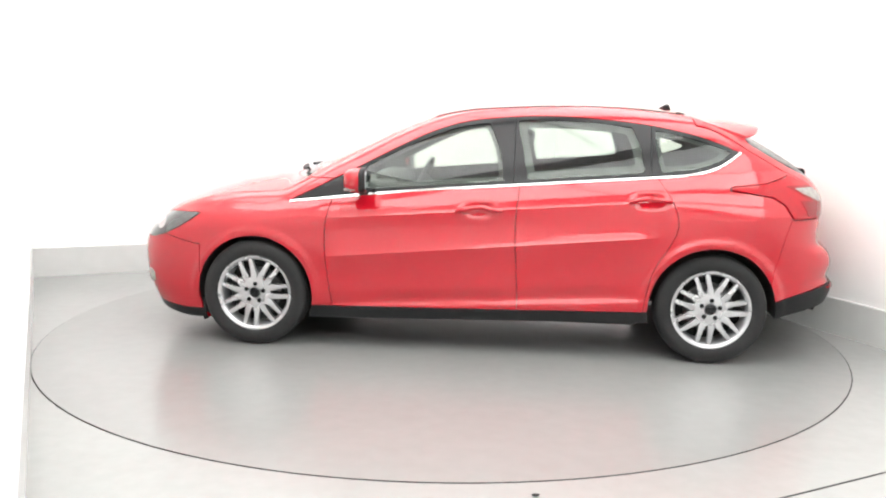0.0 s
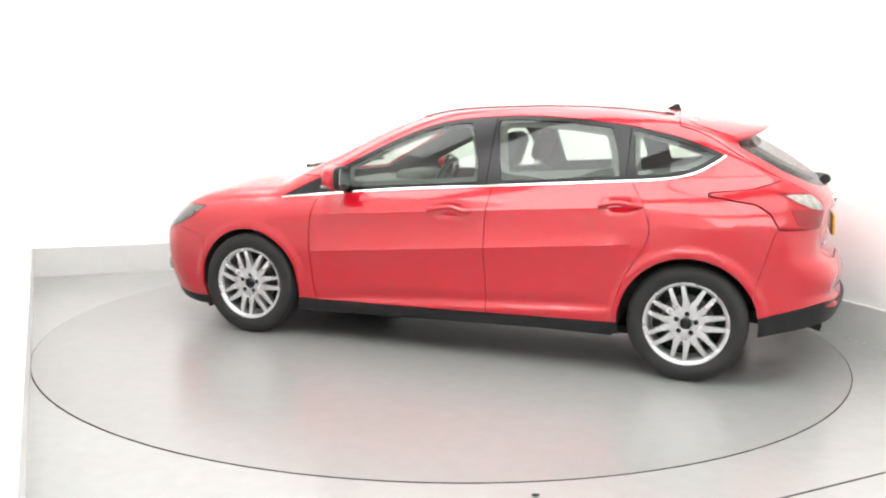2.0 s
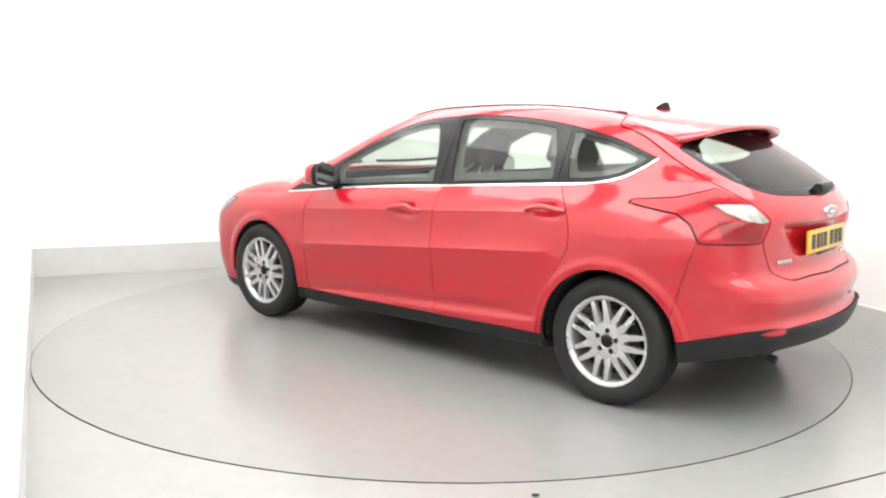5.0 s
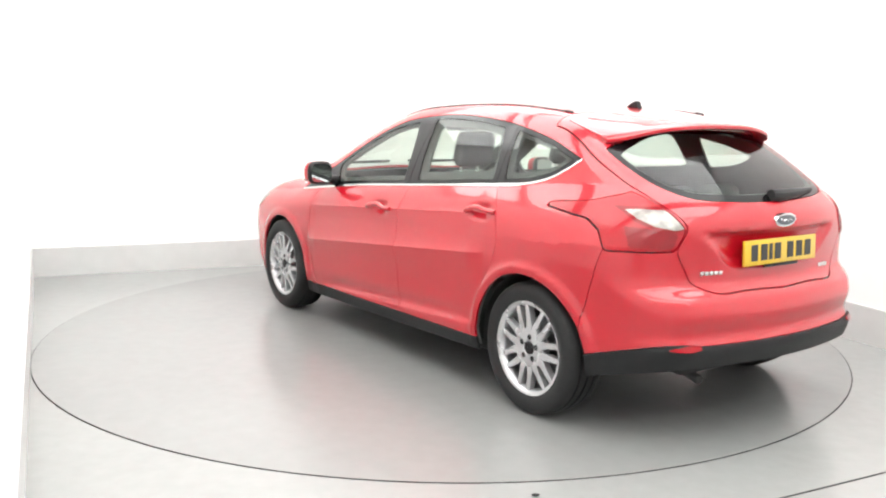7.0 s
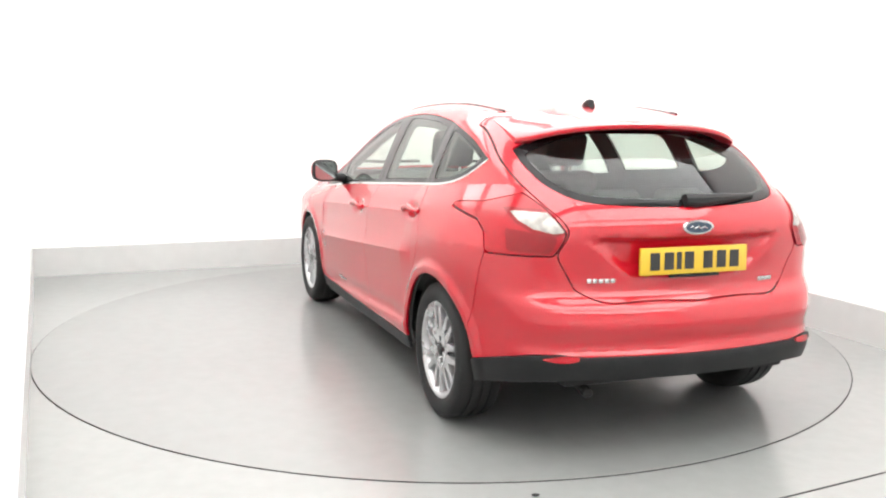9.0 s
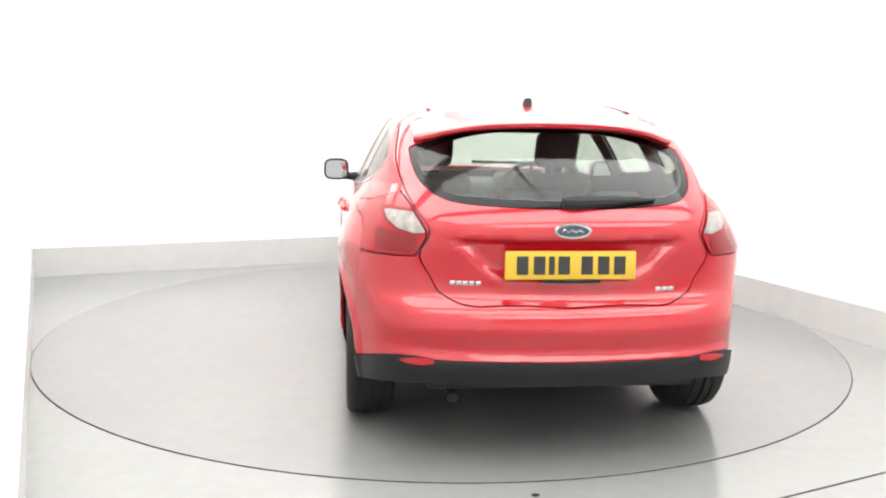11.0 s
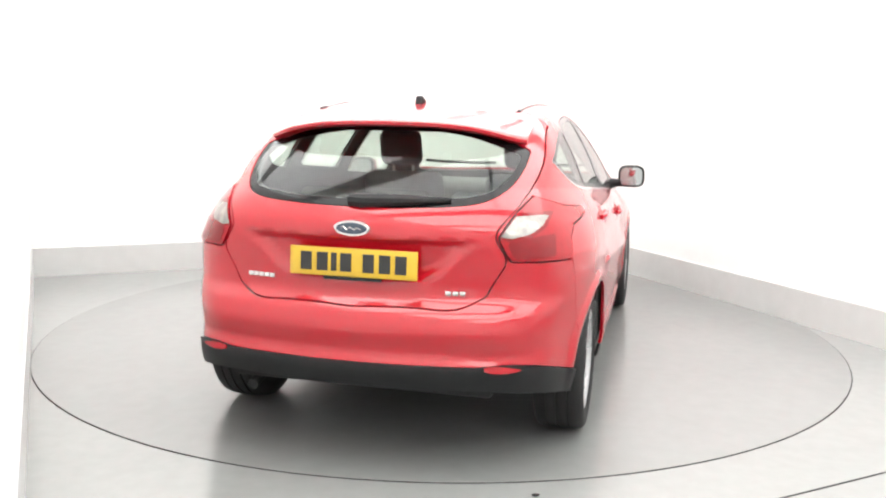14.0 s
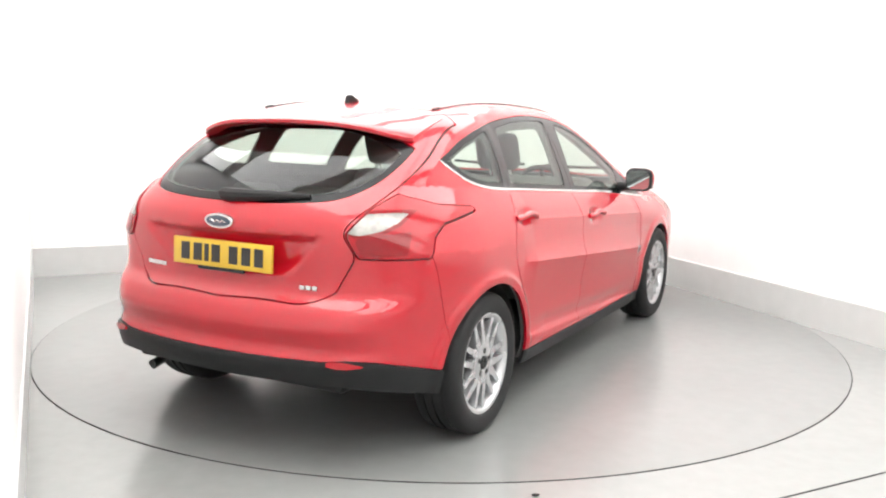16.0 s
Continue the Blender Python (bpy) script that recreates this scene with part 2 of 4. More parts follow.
def spline(*pairs):
    """A natural cubic through (a, b) pairs, straight beyond its ends."""
    pts = sorted(pairs)
    x = np.array([p[0] for p in pts], float)
    y = np.array([p[1] for p in pts], float)
    n = len(x)
    h = np.diff(x)
    A = np.eye(n)
    r = np.zeros(n)
    for i in range(1, n - 1):
        A[i, i - 1:i + 2] = h[i - 1], 2 * (h[i - 1] + h[i]), h[i]
        r[i] = 6 * ((y[i + 1] - y[i]) / h[i] - (y[i] - y[i - 1]) / h[i - 1])
    m = np.linalg.solve(A, r)

    def f(q):
        q = np.asarray(q, float)
        c = np.clip(q, x[0], x[-1])
        i = np.clip(np.searchsorted(x, c) - 1, 0, n - 2)
        a, b = x[i + 1] - c, c - x[i]
        v = (m[i] * a ** 3 + m[i + 1] * b ** 3) / (6 * h[i]) + (y[i] / h[i] - m[i] * h[i] / 6) * a + (y[i + 1] / h[i] - m[i + 1] * h[i] / 6) * b
        s0 = (y[1] - y[0]) / h[0] - h[0] * (2 * m[0] + m[1]) / 6
        s1 = (y[-1] - y[-2]) / h[-1] + h[-1] * (2 * m[-1] + m[-2]) / 6
        return v + np.where(q < x[0], (q - x[0]) * s0, 0) + np.where(q > x[-1], (q - x[-1]) * s1, 0)
    return f


top_line = spline((2.26, 0.60), (2.17, 0.70), (2.05, 0.782), (1.85, 0.870), (1.56, 0.951), (1.30, 0.989), (1.19, 1.013), (1.05, 1.088), (0.81, 1.206),
                  (0.59, 1.303), (0.37, 1.384), (0.15, 1.436), (-0.13, 1.458), (-0.48, 1.467), (-0.83, 1.459), (-1.17, 1.428), (-1.45, 1.385), (-1.8, 1.32))
crown = spline((2.2, 0.16), (1.6, 0.13), (1.3, 0.16), (1.0, 0.20), (0.5, 0.18), (0.1, 0.13), (-0.5, 0.105), (-1.2, 0.11), (-1.8, 0.13))
belt = spline((2.2, 0.76), (1.6, 0.82), (1.09, 0.868), (0.7, 0.918), (-0.18, 0.990), (-0.99, 1.052), (-1.5, 1.09), (-2.1, 1.12))
plan = spline((2.25, 0.74), (2.0, 0.815), (1.7, 0.87), (1.35, 0.893), (0.9, 0.888), (0.2, 0.892), (-0.6, 0.892), (-1.3, 0.888), (-1.6, 0.854), (-1.8, 0.787), (-2.0, 0.700), (-2.2, 0.59))
flank = spline((-0.3, -0.09), (0.0, -0.03), (0.12, -0.014), (0.3, -0.010), (0.46, -0.003), (0.53, -0.001), (0.59, -0.001), (0.70, -0.004), (0.79, -0.008), (0.86, -0.022), (0.93, -0.05), (1.0, -0.088))
cabin = spline((2.2, -0.02), (1.1, 0.010), (0.3, 0.010), (-0.5, 0.002), (-1.0, -0.020), (-1.5, -0.068), (-2.0, -0.14))
tail_line = spline((1.50, -1.22), (1.40, -1.42), (1.30, -1.60), (1.20, -1.765), (1.10, -1.915), (1.03, -1.995), (0.97, -2.035), (0.90, -2.045), (0.78, -2.026), (0.72, -2.022), (0.68, -2.036), (0.645, -2.078),
                   (0.61, -2.100), (0.565, -2.112), (0.515, -2.100), (0.475, -2.098), (0.45, -2.112), (0.38, -2.105), (0.30, -2.06), (0.22, -1.97))
tail_bow = spline((1.5, 0.30), (1.24, 0.40), (1.05, 0.32), (0.9, 0.27), (0.7, 0.22), (0.5, 0.23), (0.2, 0.23))
nose_line = spline((0.15, 2.10), (0.25, 2.155), (0.40, 2.205), (0.52, 2.215), (0.62, 2.205), (0.70, 2.17), (0.8, 2.10), (0.95, 1.95))
AXLE_F, AXLE_R, HUB_Z = 1.324, -1.324, 0.312
ARCH_F, ARCH_R = 0.348, 0.358


def side_y(x, z):
    """Half width of the body at a place along it and a height."""
    zb = belt(x)
    q = (z - 0.25) / (zb - 0.25)
    # the bend at the belt is sharp along the windows and eased behind them
    w = np.clip((-0.98 - x) / 0.22, 0, 1) * 0.05 + 1e-4
    s = 0.5 * (z - zb + np.sqrt((z - zb) ** 2 + w * w))
    low = flank(1.0 - 0.5 * (zb - z + np.sqrt((z - zb) ** 2 + w * w)) / (zb - 0.25))
    fade = np.clip((x - 1.35) / 0.5, 0, 1)
    low = low * (1 - 0.35 * fade)
    y = plan(x) + low - (0.36 * s + 0.42 * s * s) + cabin(x) * np.clip((q - 0.7) / 0.3, 0, 1)
    for ax, rad, lift in ((AXLE_F, ARCH_F, 0.010), (AXLE_R, ARCH_R, 0.014)):
        d = np.hypot(x - ax, z - HUB_Z) - rad
        y = y + lift * np.exp(-np.where(d < 0.028, (d - 0.028) / 0.05, (d - 0.028) / 0.022) ** 2) * np.clip((z - 0.2) / 0.2, 0, 1)
    # shoulder swell over the rear wheel
    y = y + 0.010 * np.exp(-((x + 1.55) / 0.3) ** 2 - ((z - 0.84) / 0.13) ** 2)
    # hollows behind the door handles
    for hx, hz in ((0.0, 0.846), (-0.955, 0.922)):
        y = y - 0.022 * np.exp(-np.abs((x - hx) / 0.075) ** 3 - np.abs((z - hz) / 0.034) ** 3)
    # sharp crease along the doors, and a ledge and scoop along their foot
    run = np.clip((0.93 - x) / 0.12, 0, 1) * np.clip((x + 1.02) / 0.12, 0, 1)
    dz = z - 0.632 + 0.09 * x
    y = y + run * np.where(dz > 0, 0.028 * np.exp(-np.maximum(dz, 0) / 0.055) - 0.010, 0.018 * np.exp(np.minimum(dz, 0) / 0.07))
    dz = z - 0.842 + 0.075 * x
    y = y + run * 0.008 * np.where(dz > 0, np.exp(-np.maximum(dz, 0) / 0.018), np.exp(np.minimum(dz, 0) / 0.03))
    y = y + 0.013 * run * (0.5 + 0.5 * np.tanh((0.305 - 0.06 * x - z) / 0.011))
    y = y - 0.012 * np.exp(-((z - 0.338 + 0.06 * x) / 0.035) ** 2) * np.clip((0.75 - x) / 0.25, 0, 1) * np.clip((x + 0.95) / 0.25, 0, 1)
    return y


def smax(a, b, k):
    h = np.maximum(k - np.abs(a - b), 0) / k
    return np.maximum(a, b) + h * h * k / 4


def body(P):
    """Below nought inside the car's body."""
    x, y, z = P[:, 0], np.abs(P[:, 1]), P[:, 2]
    y2 = y * y
    side = y - side_y(x, z)
    top = (z - (top_line(x) - crown(x) * y2)) * 0.95
    rear = (tail_line(z) + tail_bow(z) * y2 - x)
    # number plate recess in the tailgate
    ease = lambda t: np.clip(t, 0, 1) ** 2 * (3 - 2 * np.clip(t, 0, 1))
    rear = rear + 0.034 * ease((0.27 + 1.1 * (z - 0.75) - y) / 0.10 + 0.5) * ease((0.922 - z) / 0.036) * ease((z - 0.735) / 0.07)
    front = x - (nose_line(z) - 0.25 * y2 - 0.10 * y2 * y2)
    f = smax(side, top, 0.085)
    f = smax(f, rear * 0.92, 0.13)
    f = smax(f, front, 0.16)
    return smax(f, 0.13 - z, 0.05)


def gradient(P, e=1e-3):
    g = np.empty_like(P)
    for k in range(3):
        d = np.zeros(3)
        d[k] = e
        g[:, k] = (body(P + d) - body(P - d)) / (2 * e)
    return g


def land(P, level=0.0, times=4):
    """Moves points onto the body's surface."""
    for _ in range(times):
        g = gradient(P)
        s = (body(P) - level) / np.maximum((g * g).sum(1), 0.05)
        P = P - np.clip(s, -0.03, 0.03)[:, None] * g
    return P


def shell(h, level=0.0):
    """Half of the body's surface as triangles."""
    xs = np.arange(-2.24, 2.32, h)
    ys = (np.arange(int(0.98 / h) + 1) - 0.5) * h
    zs = np.arange(0.09, 1.54, h)
    X, Y, Z = np.meshgrid(xs, ys, zs, indexing="ij")
    v = (body(np.stack([X.ravel(), Y.ravel(), Z.ravel()], 1)) - level).reshape(X.shape) < 0
    c = sum(v[i:v.shape[0] - 1 + i, j:v.shape[1] - 1 + j, k:v.shape[2] - 1 + k].astype(int) for i in (0, 1) for j in (0, 1) for k in (0, 1))
    mixed = (c > 0) & (c < 8)
    idx = -np.ones(c.shape, int)
    idx[mixed] = np.arange(mixed.sum())
    I, J, K = np.nonzero(mixed)
    P = np.stack([xs[I] + h / 2, ys[J] + h / 2, zs[K] + h / 2], 1)
    quads = []
    for ax in range(3):
        o1, o2 = [a for a in range(3) if a != ax]
        lo = [slice(None)] * 3
        hi = [slice(None)] * 3
        lo[ax], hi[ax] = slice(0, -1), slice(1, None)
        cross = v[tuple(lo)] != v[tuple(hi)]
        E = np.argwhere(cross)
        E = E[(E[:, o1] > 0) & (E[:, o2] > 0) & (E[:, o1] < v.shape[o1] - 1) & (E[:, o2] < v.shape[o2] - 1)]
        flip = v[tuple(lo)][tuple(E.T)]
        ids = []
        for d1, d2 in ((-1, -1), (0, -1), (0, 0), (-1, 0)):
            q = E.copy()
            q[:, o1] += d1
            q[:, o2] += d2
            ids.append(idx[tuple(q.T)])
        Q = np.stack(ids, 1)
        if ax == 1:
            flip = ~flip
        Q[~flip] = Q[~flip][:, ::-1]
        quads.append(Q)
    Q = np.concatenate(quads)
    Q = Q[(Q >= 0).all(1)]
    mid = J == 0
    P = land(P, level, 6)
    P[mid, 1] = 0
    for _ in range(3):
        acc, cnt = np.zeros_like(P), np.zeros(len(P))
        for a, b in ((0, 1), (1, 2), (2, 3), (3, 0)):
            np.add.at(acc, Q[:, a], P[Q[:, b]])
            np.add.at(acc, Q[:, b], P[Q[:, a]])
            np.add.at(cnt, Q[:, a], 1)
            np.add.at(cnt, Q[:, b], 1)
        P = 0.5 * P + 0.5 * acc / np.maximum(cnt, 1)[:, None]
        P[mid, 1] = 0
        P = land(P, level, 2)
        P[mid, 1] = 0
    T = np.concatenate([Q[:, [0, 1, 2]], Q[:, [0, 2, 3]]])
    return P, T


def tidy(P, T):
    used = np.unique(T)
    new_id = -np.ones(len(P), int)
    new_id[used] = np.arange(len(used))
    return P[used], new_id[T]


def split(mesh, g, gap=0.0):
    """Cuts a mesh along g = 0: what lies inside (g < 0) and outside, with a gap between."""
    if gap:
        a, _ = split(mesh, lambda P: g(P) + gap / 2)
        _, b = split(mesh, lambda P: g(P) - gap / 2)
        return a, b
    P, T = mesh
    if not len(T):
        return mesh, mesh
    s = g(P)
    s = np.where(np.abs(s) < 2e-4, 2e-4, s)
    neg = s < 0
    n = neg[T].sum(1)
    ins, outs = [T[n == 3]], [T[n == 0]]
    extra, known = [], {}

    def cut(a, b):
        key = (a, b) if a < b else (b, a)
        if key not in known:
            t = s[a] / (s[a] - s[b])
            known[key] = len(P) + len(extra)
            extra.append(P[a] + t * (P[b] - P[a]))
        return known[key]
    fi, fo = [], []
    for t in T[(n == 1) | (n == 2)]:
        k = neg[t]
        odd = np.flatnonzero(k)[0] if k.sum() == 1 else np.flatnonzero(~k)[0]
        a, b, c = t[odd], t[(odd + 1) % 3], t[(odd + 2) % 3]
        ab, ac = cut(a, b), cut(a, c)
        one, two = (fi, fo) if neg[a] else (fo, fi)
        one.append((a, ab, ac))
        two += [(ab, b, c), (ab, c, ac)]
    P2 = np.concatenate([P, np.array(extra)]) if extra else P
    I = np.concatenate(ins + ([np.array(fi)] if fi else []))
    O = np.concatenate(outs + ([np.array(fo)] if fo else []))
    return tidy(P2, I.astype(int)), tidy(P2, O.astype(int))


def score(mesh, g):
    """Lays a row of edges along g = 0 with its own normals on either side, for a sharp crease."""
    (P, T), (Q, U) = split(mesh, g)
    return np.concatenate([P, Q]), np.concatenate([T, U + len(P)])


def crease(P):
    return P[:, 2] - 0.632 + 0.09 * P[:, 0]


def shoulder(P):
    return P[:, 2] - 0.842 + 0.075 * P[:, 0]


def poly(outline, a=0, b=2):
    """Signed distance to a closed outline in the plane of axes a and b (below nought inside)."""
    V = np.array(outline, float)
    W = np.roll(V, -1, 0)

    def g(P):
        q = P[:, [a, b]]
        best = np.full(len(q), 1e9)
        ins = np.zeros(len(q), bool)
        for p, r in zip(V, W):
            e = r - p
            t = np.clip(((q - p) @ e) / (e @ e), 0, 1)
            best = np.minimum(best, np.hypot(*(q - p - t[:, None] * e).T))
            cr = (p[1] > q[:, 1]) != (r[1] > q[:, 1])
            xx = p[0] + (q[:, 1] - p[1]) * (e[0] / (e[1] if abs(e[1]) > 1e-12 else 1e-12))
            ins ^= cr & (q[:, 0] < xx)
        return np.where(ins, -best, best)
    return g


def smooth_outline(pts, per=6, sharp=()):
    """A closed outline rounded through its points; the points numbered in sharp stay corners."""
    n = len(pts)
    out = []
    for i in range(n):
        p0, p1, p2, p3 = (np.array(pts[(i + k) % n], float) for k in (-1, 0, 1, 2))
        if i in sharp:
            p0 = p1 - (p2 - p1)
        if (i + 1) % n in sharp:
            p3 = p2 + (p2 - p1)
        for k in range(per):
            t = k / per
            out.append(tuple(0.5 * (2 * p1 + (p2 - p0) * t + (2 * p0 - 5 * p1 + 4 * p2 - p3) * t * t + (3 * p1 - p0 - 3 * p2 + p3) * t ** 3)))
    return out


def both(*gs):
    return lambda P: np.maximum.reduce([g(P) for g in gs])


def less(axis, v):
    return lambda P: P[:, axis] - v


def more(axis, v):
    return lambda P: v - P[:, axis]


def behind(line, a=0, b=2):
    """Inside where axis a lies below the line given over axis b."""
    return lambda P: P[:, a] - line(P[:, b])


def panel(name, mesh, mat, parent, label="", mirrored=False, sides=1, thick=0.014, offset=0.0):
    """A body panel with its own thickness. sides=2 joins it with its mirror image."""
    P, T = mesh
    # normals are taken a little inside each panel, so that creases stay sharp
    mid_t = P[T].mean(1)
    acc, cnt = np.zeros_like(P), np.zeros(len(P))
    for k in range(3):
        np.add.at(acc, T[:, k], mid_t)
        np.add.at(cnt, T[:, k], 1)
    lean = 0.25 * (acc / np.maximum(cnt, 1)[:, None] - P)
    lean[np.abs(P[:, 1]) < 1e-5, 1] = 0
    nrm = gradient(P + lean)
    nrm /= np.linalg.norm(nrm, axis=1)[:, None]
    P = P + nrm * offset
    if sides == 2:
        flip = np.array([1, -1, 1.0])
        P2, n2 = P * flip, nrm * flip
        mid = np.abs(P[:, 1]) < 1e-5
        ids = np.arange(len(P)) + len(P)
        ids[mid] = np.flatnonzero(mid)
        T = np.concatenate([T, ids[T][:, ::-1]])
        P, nrm = np.concatenate([P, P2]), np.concatenate([nrm, n2])
        nrm[np.abs(P[:, 1]) < 1e-5, 1] = 0
        keep, T = np.unique(T, return_inverse=True)
        T = T.reshape(-1, 3)
        P, nrm = P[keep], nrm[keep]
    elif mirrored:
        P, nrm, T = P * np.array([1, -1, 1.0]), nrm * np.array([1, -1, 1.0]), T[:, ::-1]
    # open edges get a turned-in rim
    E = np.concatenate([T[:, [0, 1]], T[:, [1, 2]], T[:, [2, 0]]])
    key = np.sort(E, 1)
    u, inv, cnt = np.unique(key, axis=0, return_inverse=True, return_counts=True)
    rim = E[cnt[inv.ravel()] == 1]
    n0, m = len(P), len(rim)
    V = [P, P[rim[:, 0]], P[rim[:, 1]], P[rim[:, 1]] - thick * nrm[rim[:, 1]], P[rim[:, 0]] - thick * nrm[rim[:, 0]]]
    base = n0 + np.arange(m)
    quads = np.stack([base + m, base, base + 3 * m, base + 2 * m], 1)
    me = bpy.data.meshes.new(name)
    me.from_pydata(np.concatenate(V).tolist(), [], T.tolist() + quads.tolist())
    me.shade_smooth()
    fn = np.cross(P[rim[:, 1]] - P[rim[:, 0]], -nrm[rim[:, 0]])
    fn /= np.maximum(np.linalg.norm(fn, axis=1), 1e-9)[:, None]
    vn = np.concatenate([nrm, -fn, -fn, -fn, -fn])
    me.normals_split_custom_set_from_vertices(vn.tolist())
    me.materials.append(mat)
    ob = new(name, me)
    ob.parent = parent
    return tagged(ob, label)


# outlines of the parts
DLO = smooth_outline([(1.125, 0.866), (0.90, 0.890), (0.40, 0.943), (-0.18, 0.990), (-0.70, 1.030), (-1.00, 1.053), (-1.22, 1.078), (-1.36, 1.125), (-1.465, 1.197),
                      (-1.24, 1.280), (-0.95, 1.341), (-0.63, 1.374), (-0.31, 1.382), (0.02, 1.356), (0.216, 1.312), (0.415, 1.230), (0.685, 1.090), (0.892, 0.984)], 5, (0, 8))
TRIM_LOW = spline((1.125, 0.866), (0.90, 0.890), (0.40, 0.943), (-0.18, 0.990), (-0.70, 1.030), (-1.00, 1.053), (-1.22, 1.078), (-1.36, 1.125), (-1.465, 1.197))
FRONT_GLASS = smooth_outline([(0.66, 0.945), (0.30, 0.976), (-0.135, 1.010), (-0.105, 1.18), (-0.04, 1.335), (0.06, 1.325), (0.216, 1.288), (0.40, 1.212), (0.60, 1.110), (0.70, 1.045)], 5, (0, 2, 4))
REAR_GLASS = smooth_outline([(-0.275, 1.022), (-0.60, 1.047), (-0.93, 1.074), (-0.905, 1.20), (-0.86, 1.325), (-0.62, 1.352), (-0.32, 1.360), (-0.20, 1.354), (-0.235, 1.20)], 5, (0, 2, 4, 7))
QUARTER_GLASS = smooth_outline([(-1.02, 1.080), (-1.20, 1.100), (-1.33, 1.140), (-1.415, 1.195), (-1.24, 1.258), (-0.985, 1.315), (-0.995, 1.2)], 5, (0, 3, 5))
SCREEN = smooth_outline([(0.0, 1.36), (0.30, 1.337), (0.50, 1.285), (0.600, 1.243), (0.592, 1.17), (0.552, 1.098), (0.455, 1.050), (0.25, 1.034), (0.0, 1.030), (-0.3, 1.034), (-0.3, 1.337)], 5, (3,))
TAILGATE_EDGE = spline((1.50, 0.60), (1.30, 0.635), (1.2, 0.655), (1.1, 0.635), (1.02, 0.595), (0.926, 0.545), (0.845, 0.585), (0.79, 0.562), (0.73, 0.528), (0.68, 0.502), (0.6, 0.46))
LAMP_SIDE = [(-1.393, 0.990), (-1.398, 1.008), (-1.60, 1.028), (-1.72, 1.064), (-1.80, 1.125), (-2.4, 1.16), (-2.4, 0.835), (-1.775, 0.812), (-1.745, 0.84), (-1.70, 0.912), (-1.63, 0.955)]
LAMP_REAR = [(0.70, 1.14), (0.605, 1.02), (0.552, 0.926), (0.600, 0.838), (1.2, 0.825), (1.2, 1.20), (0.76, 1.20)]
CLEAR_REAR = [(0.605, 1.003), (0.560, 0.932), (0.60, 0.925), (0.665, 0.940), (0.700, 0.968), (0.712, 1.004)]
HEAD_SIDE = smooth_outline([(2.09, 0.655), (1.98, 0.735), (1.88, 0.775), (1.66, 0.782), (1.78, 0.70), (1.93, 0.635), (2.07, 0.612)], 5, (0, 3, 6))


